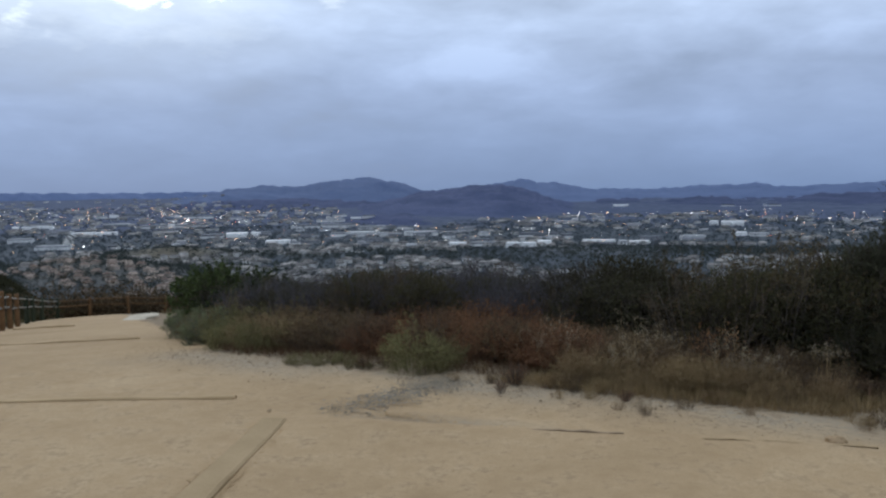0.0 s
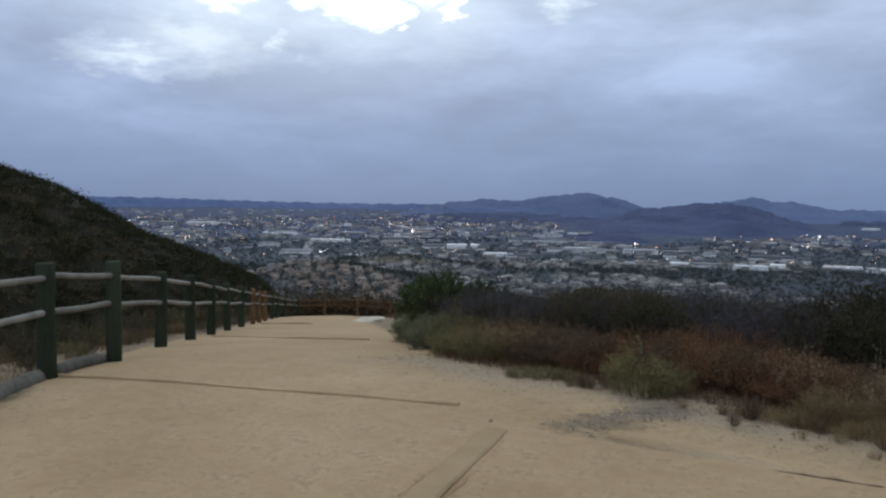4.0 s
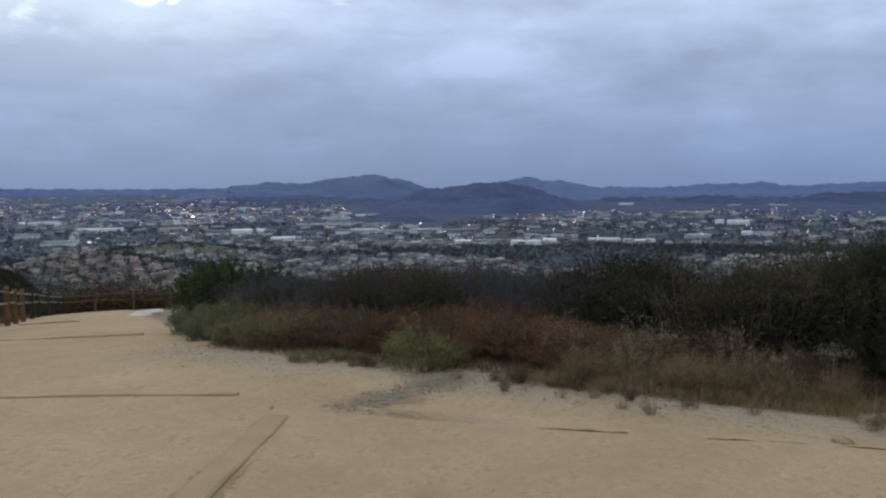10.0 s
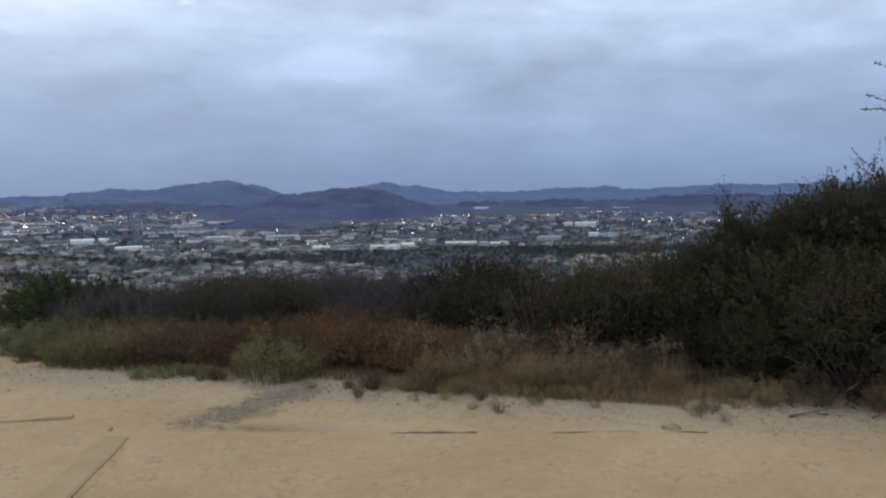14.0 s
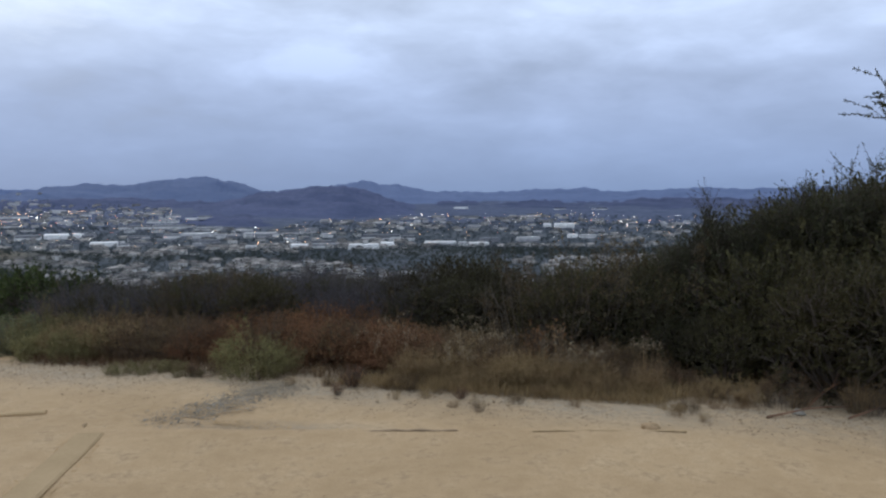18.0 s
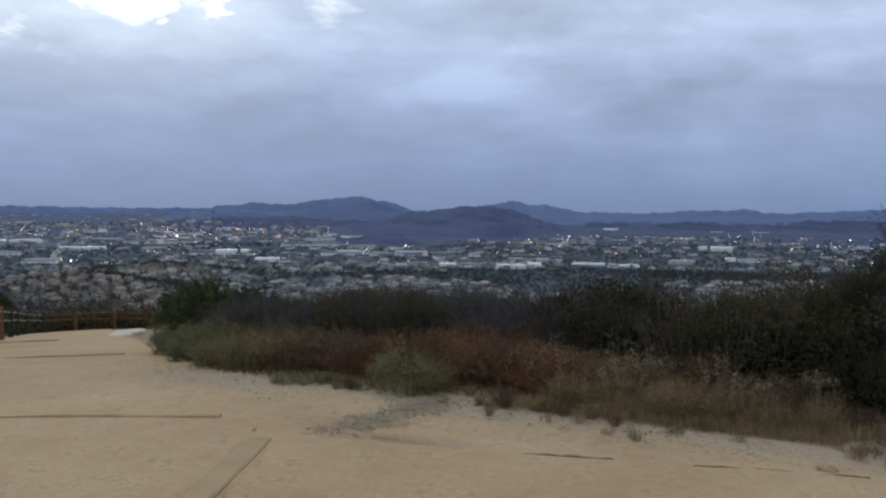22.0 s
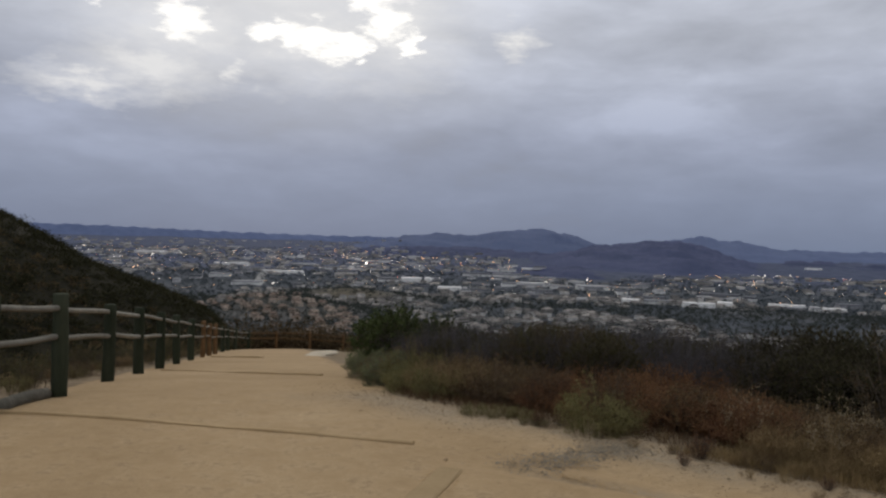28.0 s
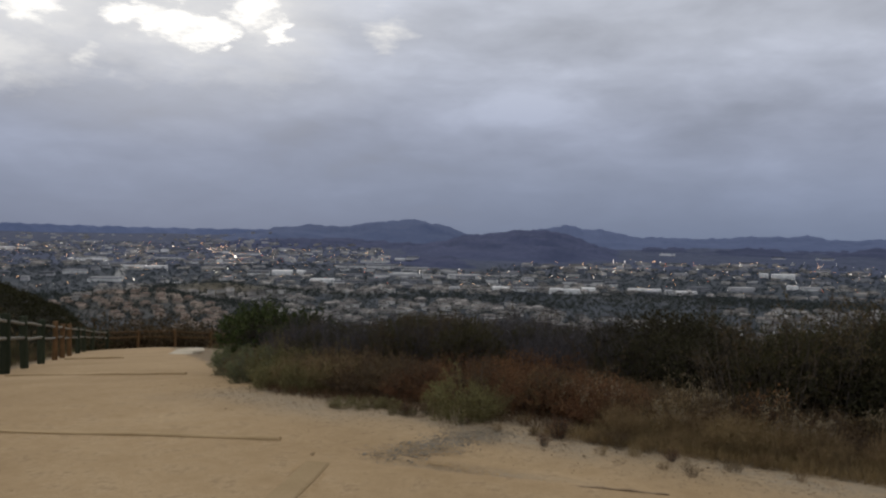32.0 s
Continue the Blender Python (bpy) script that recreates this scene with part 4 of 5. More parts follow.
# the plants that stand out along the trail's edge, from the bend to the thicket
for kind, x, y, k, tl, lb in [
        ("sage", -4.95, 14.5, 0.9, 1.0, ""), ("sage", -4.35, 12.9, 0.9, 1.0, ""), ("sage", -3.78, 11.1, 0.82, 1.1, ""), ("sage", -3.5, 10.75, 0.7, 1.05, ""), ("sage", -3.0, 9.7, 0.92, 1.1, "rounded pale grey-green sage bush on the sand's edge"),
        ("sage", -5.5, 16.8, 0.9, 1.1, ""), ("sage", -6.3, 19.4, 1.0, 1.1, ""), ("sumac", -3.35, 11.6, 1.12, 1.0, ""), ("sumac", -2.85, 11.9, 1.0, 1.0, ""), ("sumac", -3.9, 12.6, 1.1, 1.0, ""), ("straw_mass", -2.45, 9.2, 0.7, 0.7, ""),
        ("olive_weed", -2.5, 8.75, 0.95, 0.85, ""), ("olive_weed", -2.05, 8.5, 0.95, 0.85, ""), ("straw_mass", -2.25, 8.85, 0.9, 0.75, ""), ("olive_weed", -1.75, 8.6, 0.9, 0.9, ""),
        ("brown_dome", -1.42, 8.35, 1.0, 0.95, ""), ("brown_dome", -1.1, 8.6, 0.9, 1.0, ""), ("olive_weed", -1.42, 7.34, 0.52, 0.5, "low green weed sprawling on the sandy soil"), ("olive_weed", -1.15, 7.32, 0.55, 0.5, "low green weed sprawling on the sandy soil"),
        ("olive_weed", -0.98, 7.45, 0.4, 0.6, "low green weed sprawling on the sandy soil"), ("rust_dome", -0.84, 8.0, 0.78, 0.95, ""), ("rust_dome", -0.5, 7.75, 0.7, 0.95, ""), ("olive_weed", -0.26, 6.88, 0.98, 0.95, "yellow-green feathery bush standing out from the dry weeds"),
        ("olive_weed", -0.02, 7.02, 0.75, 0.9, ""), ("rust_dome", 0.34, 7.4, 0.95, 1.1, ""), ("rust_dome", 0.78, 7.3, 0.9, 1.1, ""), ("rust_dome", 0.1, 7.9, 0.95, 1.1, ""), ("rust_dome", 1.05, 7.45, 0.85, 1.1, ""),
        ("dead_weed", 0.58, 6.3, 0.75, 0.9, ""), ("dead_weed", 0.44, 6.02, 0.4, 1.0, ""), ("dead_weed", -0.78, 7.0, 0.4, 1.2, ""), ("dead_weed", 1.36, 5.72, 0.42, 0.8, ""),
        ("brown_dome", 2.27, 6.32, 0.68, 1.45, "dark brown vase-shaped dry weed among straw grass"), ("dead_weed", 2.27, 6.28, 1.5, 1.2, "")]:
    plant(kind, x, y, k, tl, label=lb)
# dry grass from the small dead weed to the thicket
for i in range(22):
    az = 10.3 + 12.5 * (i + rnd.random()) / 22
    plant("straw_mass", *front(az, rnd.uniform(0.12, 0.5)), rnd.uniform(0.45, 0.85), rnd.uniform(0.45, 0.85))
for i in range(6):
    plant("straw_mass", *front(rnd.uniform(9, 21), rnd.uniform(0.5, 1.1)), rnd.uniform(0.6, 0.8), rnd.uniform(0.7, 0.95))
for i in range(22):
    plant("dry_grass", *front(rnd.uniform(8, 34), rnd.uniform(-0.15, 0.25)), rnd.uniform(0.25, 0.6), rnd.uniform(0.6, 1.2))
# the second and third rows of weeds
for i in range(120):
    az = -17.5 + 44 * (i + rnd.random()) / 120
    back = rnd.uniform(0.55, 2.2)
    x, y = front(az, back)
    patch = float(wave(x, y, 1.7, 0.9)) + rnd.uniform(-0.3, 0.3)
    if az < -9:
        kind = "olive_weed" if patch > 0.1 else "straw_mass" if patch > -0.25 else "brown_dome"
    elif az < 9.5:
        kind = "rust_dome" if patch > -0.25 else "brown_dome"
    elif az < 20:
        kind = "brown_dome" if patch > -0.1 else "rust_dome"
    else:
        kind = rnd.choice(["brown_dome", "dead_weed"])
    low_ = 0.72 if az > 9.5 else 1.0
    plant(kind, x, y, rnd.uniform(0.75, 1.15), rnd.uniform(0.8, 1.15) * low_)
for i in range(30):
    plant("seed_stalk", *front(rnd.uniform(5, 27), rnd.uniform(0.0, 1.2)), rnd.uniform(0.5, 0.85), rnd.uniform(0.8, 1.1))
# sparse tufts where the weeds thin out onto the sand
for i in range(34):
    az = rnd.uniform(-10, 34)
    plant("olive_weed" if az < -4 and i % 2 else rnd.choice(["dry_grass", "dry_grass", "brown_weed"]), *front(az, -0.1 - 0.5 * rnd.random() ** 1.8), rnd.uniform(0.14, 0.30), rnd.uniform(0.6, 1.1))
# bare grey brush behind the weeds, with a few leafy bushes in it
for i in range(150):
    az = rnd.uniform(-15.5, 11)
    d = float(np.interp(az, *FRONT)) + rnd.uniform(1.9, 5.5)
    kind, hgt = rnd.choice([("bare_twig", 1.1)] * 4 + [("brown_chaparral", 1.2), ("thicket", 1.0)])
    h = headroom(az, d) * rnd.uniform(0.74, 1.05)
    if h > 0.3:
        k = min(h / hgt, 1.0)
        plant(kind, *at(az, d), k, h / hgt / k)
# a bare snag standing over the dark bush
plant("bare_twig", *at(15.9, 9.7), 0.42, (1.6 - 9.7 * math.tan(radians(4.25)) - zof(*at(15.9, 9.7))) / (1.1 * 0.42), label="bare dead snag rising above the dark bush")
# the large dark bush, in two heads
for az, d, f in [(8.9, 9.4, 0.94), (10.2, 9.1, 0.96), (11.6, 9.6, 1.0), (13.2, 9.2, 1.02), (14.2, 9.8, 0.98), (15.8, 9.3, 1.0), (17.2, 9.5, 0.96), (18.2, 9.1, 0.86), (12.4, 8.6, 0.82), (16.3, 8.6, 0.84), (9.6, 8.5, 0.74), (14.2, 8.4, 0.76)]:
    h = headroom(az, d) * f
    plant("laurel", *at(az, d), min(h, 1.0) * 0.95, h / (min(h, 1.0) * 0.95))
for i in range(16):
    az, d = 19 + 9 * (i + rnd.random()) / 16, rnd.uniform(7.6, 9.6)
    h = headroom(az, d) * rnd.uniform(0.8, 1.0)
    plant(rnd.choice(["laurel", "thicket", "thicket", "brown_chaparral"]), *at(az, d), min(h, 1.0), h / min(h, 1.0))
for i in range(50):
    x, y = es(rnd.uniform(3.0, 24), rnd.uniform(5.5, 14))
    az, d = math.degrees(math.atan2(x, y)), math.hypot(x, y)
    h = min(headroom(az, d), 1.3) * rnd.uniform(0.8, 0.98)
    if d > 9 and h > 0.4:
        plant(rnd.choice(["slope_chaparral", "bare_twig", "slope_chaparral"]), x, y, h / 1.25)
# the tall thicket
for i in range(70):
    az, back = 26.5 + 27 * (i + rnd.random()) / 70, (0.1, 0.9, 1.9)[i % 3] + 0.8 * rnd.random()
    d = float(np.interp(az, *FRONT)) + 0.85 + back
    kind = rnd.choice(["thicket", "thicket", "grey_thicket", "laurel"])
    h = headroom(az, d, 0.5) * (rnd.uniform(0.45, 0.78) if back < 0.9 else rnd.uniform(0.82, 1.0))
    if h > 0.3:
        k = min(h, 1.5)
        plant(kind, *at(az, d), k, h / k)
for az, el, k in [(28.6, -2.3, 0.8), (29.4, -2.0, 0.6), (31.2, -0.1, 1.0), (31.7, -0.3, 0.8), (32.4, -1.0, 0.6), (34.4, 0.6, 0.8), (35.2, 0.7, 0.6), (36.4, 1.3, 0.7), (37.4, 1.8, 0.8), (38.6, 1.9, 0.7), (39.8, 1.9, 0.8), (33.6, -0.4, 0.6), (41.2, 2.3, 0.7)]:
    d = float(np.interp(az, *FRONT)) + 1.9
    h = 1.6 + d * math.tan(radians(el)) - zof(*at(az, d))
    plant("sprig", *at(az, d), h / 2.6 * 0.92 * (0.9 + 0.1 * k))
for i in range(34):
    plant(rnd.choice(["brown_dome", "brown_weed", "dry_grass", "dead_weed"]), *front(rnd.uniform(23, 42), rnd.uniform(0.25, 0.75)), rnd.uniform(0.3, 0.55), rnd.uniform(0.6, 1.1))
# behind the fence
for i in range(56):
    s, w = rnd.uniform(5.5, 48), rnd.uniform(-4.0, -3.0)
    plant(rnd.choice(["slope_chaparral", "brown_weed", "olive_weed"]), *tw(s, w), rnd.uniform(0.35, 0.6), rnd.uniform(0.7, 1.1))
for i in range(70):
    s, w = rnd.uniform(5.5, 48), rnd.uniform(-6.5, -3.3)
    plant(rnd.choice(["slope_chaparral", "olive_weed", "olive_weed", "brown_weed", "dry_grass"]), *tw(s, w), rnd.uniform(0.55, 0.85), rnd.uniform(0.6, 0.9))


def tall_shrub_tree(x, y, h, seed):
    """A slender small tree: tapered trunk, forking limbs, sparse small leaves."""
    rng = np.random.default_rng(seed)
    root = new("tree")
    segs = []

    def grow(p, d, L, r, depth):
        q = p + d * L
        segs.append((p, q, r, r * 0.7))
        if depth == 0:
            return
        for _ in range(4):
            nd = d + rng.normal(0, 0.55, 3)
            nd[2] += 0.10
            grow(p + (q - p) * rng.uniform(0.55, 1.0), nd / np.linalg.norm(nd), L * rng.uniform(0.48, 0.72), r * 0.6, depth - 1)

    for k in range(6):
        d = np.array([-0.46 + 0.18 * k, 0.3 * k - 0.7 + rng.normal(0, 0.15), 1.0])
        grow(np.zeros(3), d / np.linalg.norm(d), h * 0.42, 0.018, 4)
    A, B = np.array([q[0] for q in segs]), np.array([q[1] for q in segs])
    v, q = tubes(A, B, np.array([g[2] for g in segs]), np.array([g[3] for g in segs]))
    mesh_obj("trunk", v, q, BARK, root)
    fine = np.array([i for i, g in enumerate(segs) if g[2] < 0.0068])
    m = rng.choice(fine, 76000)
    t = rng.uniform(0.1, 1.05, (len(m), 1))
    v, q = leaves(rng, A[m] + (B[m] - A[m]) * t, (B[m] - A[m]) * 3 + rng.normal(0, 0.5, (len(m), 3)), 0.038, 0.016)
    mesh_obj("crown", v, q, L_GREYGREEN, root)
    root.location = (x, y, zof(x, y))
    return tagged(root, "slender shrubby tree with sparse small grey-green leaves", "tree")


def blades(name, label, places, height, mat, seed):
    """Short dry blades standing over the verge."""
    rng_ = np.random.default_rng(seed)
    m = len(places)
    base = np.column_stack([places, land(places[:, 0], places[:, 1]) - 0.004])
    way = np.column_stack([rng_.normal(0, 0.45, m), rng_.normal(0, 0.45, m), np.ones(m)])
    v, q = leaves(rng_, base, way, height, 0.005)
    return tagged(mesh_obj(name, v, q, mat), label, "grass", kind="stuff")


rng = np.random.default_rng(91)
m = 9000
ss, ee = rng.uniform(3.6, 5.6, m), np.abs(rng.normal(0.25, 0.7, m)) - 0.15
blades("verge_grass", "short dry grass and litter along the trail's edge", np.stack(tw(ss, 1.1 + 0.8 * sp(8.2 - ss, 0.25) + ee), 1), 0.11, L_TAN, 92)
m = 7000
ss, ee = rng.uniform(5.0, 12, m), np.abs(rng.normal(0.35, 0.7, m)) + 0.1
blades("verge_weeds", "short brown weeds under the dried buckwheat", np.stack(tw(ss, 1.1 + 0.8 * sp(8.2 - ss, 0.25) + ee), 1), 0.12, L_DRYBROWN, 93)
m = 9000
blades("fence_grass", "rough grass behind the pole fence", np.stack(tw(rng.uniform(5, 34, m), rng.uniform(-5.5, -2.85, m)), 1), 0.20, L_BROWN, 94)


def dead_branch(x, y, turn, length, seed):
    """A fallen crooked branch with a few side twigs."""
    rng_ = np.random.default_rng(seed)
    A, B, ra, rb = [], [], [], []

    def run(p, d, L, r, depth):
        for k in range(4):
            q = p + d * L / 4
            q[2] = max(q[2], r)
            A.append(p), B.append(q), ra.append(r), rb.append(r * 0.8)
            if depth and rng_.uniform() < 0.7:
                nd = d + rng_.normal(0, 0.6, 3) * np.array([1, 1, 0.5]) + np.array([0, 0, 0.2])
                run(q, nd / np.linalg.norm(nd), L * 0.45, r * 0.6, depth - 1)
            d = d + rng_.normal(0, 0.16, 3) * np.array([1, 1, 0.4])
            d = d / np.linalg.norm(d)
            p, r = q, r * 0.8

    run(np.array([0, 0, 0.01]), np.array([1.0, 0, 0.05]), length, 0.010, 2)
    v, q = tubes(np.array(A), np.array(B), np.array(ra), np.array(rb))
    ob = mesh_obj("dead_branch", v, q, BARK_RUST)
    ob.matrix_basis = pose(x, y, zof(x, y), 0, 0, turn)
    return tagged(ob, "fallen dead branch lying on the sand by the brush", "branch", "dead branches")


for i, (x, y, tn, L) in enumerate([(3.35, 4.75, 10, 0.7), (3.9, 4.62, 20, 0.9), (4.2, 4.5, -25, 0.8), (4.5, 4.42, 5, 0.8), (3.1, 5.5, 60, 0.7), (2.6, 5.6, 170, 0.5)]):
    dead_branch(x, y, tn, L, 40 + i)

tall_shrub_tree(7.35, 6.2, 4.0, 4)


def clumps(name, label, places, size, per, leaf, mat, seed, cat="brush", flat=0.7, z=None):
    """Low brush far off: every plant is a loose heap of leafy sprays."""
    rng = np.random.default_rng(seed)
    n = len(places)
    z = land(places[:, 0], places[:, 1]) if z is None else z
    c = np.repeat(np.column_stack([places, z]), per, 0)
    sc = np.repeat(size * rng.lognormal(0, 0.3, n), per)[:, None]
    d = rng.normal(size=(n * per, 3))
    d /= np.linalg.norm(d, axis=1, keepdims=True)
    d[:, 2] = np.abs(d[:, 2])
    base = c + d * sc * rng.uniform(0.3, 1.0, (n * per, 1)) * np.array([1, 1, flat * 1.3])
    v, q = leaves(rng, base, d + rng.normal(0, 0.5, d.shape), leaf, leaf * 0.6)
    return tagged(mesh_obj(name, v, q, mat), label, cat, kind="stuff")


def polar(n, a0, a1, r0, r1, rng):
    a_ = np.radians(rng.uniform(a0, a1, n))
    r_ = np.sqrt(rng.uniform(r0 ** 2, r1 ** 2, n))
    return np.stack([r_ * np.sin(a_), r_ * np.cos(a_)], 1)


def off_trail(p):
    s, w = trail_sw(p[:, 0], p[:, 1])
    return p[~((s < 51) & (w > -4.2) & (w < 3.0)) & ~((s < 51) & (s > 40) & (w < 10) & (w > -6))]


rng = np.random.default_rng(21)
clumps("hillside_brush", "dark chaparral covering the steep hillside", polar(9500, -80, -28.0, 42, 175, rng), 0.85, 44, 0.30, L_HILLSIDE, 22)
clumps("slope_brush", "dark and dry brush on the slope below the trail", off_trail(polar(3600, -60, 55, 22, 110, rng)), 0.8, 40, 0.30, L_BROWN, 23)
clumps("bend_brush", "dark dry brush behind the far fence", np.stack(tw(rng.uniform(50.2, 57, 640), rng.uniform(-13, 10, 640)), 1), 1.0, 170, 0.17, L_BROWN, 24, "brush", 1.25)

# ---------------------------------------------------------------- the town in the valley


def building_mat(name, stops, rough=0.9):
    """Paint and roofing that differ from building to building, faintly stained."""
    m, nt, p = material(name, rough)
    geo = nt.nodes.new("ShaderNodeNewGeometry")
    oi = nt.nodes.new("ShaderNodeObjectInfo")
    r = math_node(nt, "FRACT", math_node(nt, "ADD", geo.outputs["Random Per Island"], oi.outputs["Random"]))
    col = ramp(nt, r, stops)
    st = ramp(nt, noise_tex(nt, coords(nt), 0.15, 4), [(0.3, 0.78), (0.7, 1.08)])
    link(nt, mix_col(nt, 1.0, col, st, "MULTIPLY"), p.inputs["Base Color"])
    return m


WALLS = [building_mat("stucco", [(0.0, (0.24, 0.23, 0.215)), (0.5, (0.42, 0.405, 0.375)), (0.85, (0.60, 0.58, 0.54)), (1.0, (0.78, 0.76, 0.72))]),
         building_mat("tan_stucco", [(0.0, (0.30, 0.25, 0.20)), (1.0, (0.56, 0.48, 0.40))]),
         building_mat("pale_render", [(0.0, (0.18, 0.19, 0.21)), (0.45, (0.38, 0.38, 0.39)), (0.8, (0.60, 0.59, 0.58)), (1.0, (0.82, 0.81, 0.78))])]
ROOF_TILE = building_mat("roof_tile", [(0.0, (0.07, 0.067, 0.067)), (0.4, (0.145, 0.134, 0.125)), (0.8, (0.25, 0.228, 0.205)), (1.0, (0.40, 0.37, 0.335))])
ROOF_TAN = building_mat("tan_roof_tile", [(0.0, (0.14, 0.10, 0.08)), (0.5, (0.23, 0.175, 0.14)), (1.0, (0.34, 0.275, 0.22))])
ROOF_FLAT = building_mat("flat_roof", [(0.0, (0.10, 0.105, 0.12)), (0.5, (0.22, 0.225, 0.24)), (0.85, (0.40, 0.40, 0.40)), (1.0, (0.62, 0.615, 0.60))], 0.8)
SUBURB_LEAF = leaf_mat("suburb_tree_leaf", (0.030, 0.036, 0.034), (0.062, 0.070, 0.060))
# farther trees: paler, bluer leaves, with the haze painted into their colour
HAZED_TOWN_LEAF = leaf_mat("hazed_town_tree_leaf", (0.043, 0.054, 0.062), (0.088, 0.103, 0.111))


def frame2(ang):
    c, s_ = np.cos(ang), np.sin(ang)
    return np.stack([c, s_], -1), np.stack([-s_, c], -1)


def boxes_mesh(c, z, lx, ly, h, ang):
    u, w = frame2(ang)
    n = len(c)
    V = []
    for dz in (-3.0, 0.0):
        for sx, sy in ((-1, -1), (1, -1), (1, 1), (-1, 1)):
            p = c + u * (sx * lx / 2)[:, None] + w * (sy * ly / 2)[:, None]
            V.append(np.column_stack([p, z + (dz if dz < 0 else h)]))
    V = np.stack(V, 1).reshape(-1, 3)
    q = np.array([[0, 1, 5, 4], [1, 2, 6, 5], [2, 3, 7, 6], [3, 0, 4, 7], [4, 5, 6, 7]])
    return V, (np.arange(n)[:, None, None] * 8 + q[None]).reshape(-1, 4)


def roofs_mesh(c, z, lx, ly, h, rise, ang, over=0.6, hip=0.35):
    """Hipped roofs with eaves."""
    u, w = frame2(ang)
    n = len(c)
    V = []
    for sx, sy, dz in ((-1, -1, 0), (1, -1, 0), (1, 1, 0), (-1, 1, 0)):
        p = c + u * (sx * (lx / 2 + over))[:, None] + w * (sy * (ly / 2 + over))[:, None]
        V.append(np.column_stack([p, z + h + 0.01]))
    for sx in (-1, 1):
        p = c + u * (sx * lx / 2 * (1 - hip))[:, None]
        V.append(np.column_stack([p, z + h + rise]))
    V = np.stack(V, 1).reshape(-1, 3)
    q = np.array([[0, 1, 5, 4], [2, 3, 4, 5], [1, 2, 5, 5], [3, 0, 4, 4]])
    return V, (np.arange(n)[:, None, None] * 6 + q[None]).reshape(-1, 4)


def fix_tris(V, F):
    a_, b_, c_, d_ = F.T
    t1 = np.stack([a_, b_, c_], 1)
    t2 = np.stack([a_, c_, d_], 1)
    T = np.concatenate([t1, t2[c_ != d_]])
    return V, T


rng = np.random.default_rng(77)


def street_grid(n, a0, a1, r0, r1):
    """Places in crooked rows, as houses stand along streets."""
    p = polar(n, a0, a1, r0, r1, rng)
    turn = 0.5 * wave(p[:, 0], p[:, 1], 0.0021, 1.5) + 0.25
    u, w = frame2(turn)
    along, across = (p * u).sum(1), (p * w).sum(1)
    across = np.round(across / 34) * 34 + rng.choice([-9, 9], n)
    along = np.round(along / 19) * 19 + rng.normal(0, 1.5, n)
    return u * along[:, None] + w * across[:, None], turn


# how far the town reaches, by bearing
TOWN_END = ((-46, -18, -15, -8, -6.5, -1, 1, 9, 12, 20, 34, 46), (4400, 4400, 3400, 2950, 2050, 1850, 2250, 2350, 2450, 2550, 2500, 2400))


def bearing(p):
    return np.degrees(np.arctan2(p[:, 0], p[:, 1])), np.hypot(p[:, 0], p[:, 1])


def in_town(p):
    a_, r_ = bearing(p)
    return r_ < np.interp(a_, *TOWN_END) * (1 + 0.05 * wave(p[:, 0], p[:, 1], 0.006, 5.0))


def woods(p):
    """Belts of trees and open ground between the quarters."""
    a_, r_ = bearing(p)
    belt = np.interp(a_, (-40, -23.5, -22, -16, -12, -2, 1, 14, 18, 34), (1300, 1300, 1330, 1330, 1250, 1290, 1270, 1300, 1330, 1330))
    wide_ = np.interp(a_, (-40, -24, -22, -20, -15, -6, 0, 6, 16, 30), (110, 110, 120, 120, 60, 40, 70, 95, 110, 110))
    return np.abs(r_ - belt - 30 * wave(p[:, 0], p[:, 1], 0.012, 3.0)) < wide_


hp, hang = street_grid(6400, -46, 46, 760, 1480)
haz, hrr = bearing(hp)
keep = (wave(hp[:, 0], hp[:, 1], 0.0062, 0.6) > -0.42) & (rng.uniform(0, 1, len(hp)) < np.interp(haz, (-20, -8, 4, 9), (0.30, 0.46, 0.46, 0.36))) & ~woods(hp)
keep &= ~((haz < -16) & (hrr < 1090))
hp, hang = hp[keep], hang[keep]
first = np.unique(hp.round(0), axis=0, return_index=True)[1]
hp, hang = hp[first], hang[first]
hr = np.hypot(hp[:, 0], hp[:, 1])
order = np.argsort(hr)
hp, hang = hp[order], hang[order]
NH = 170
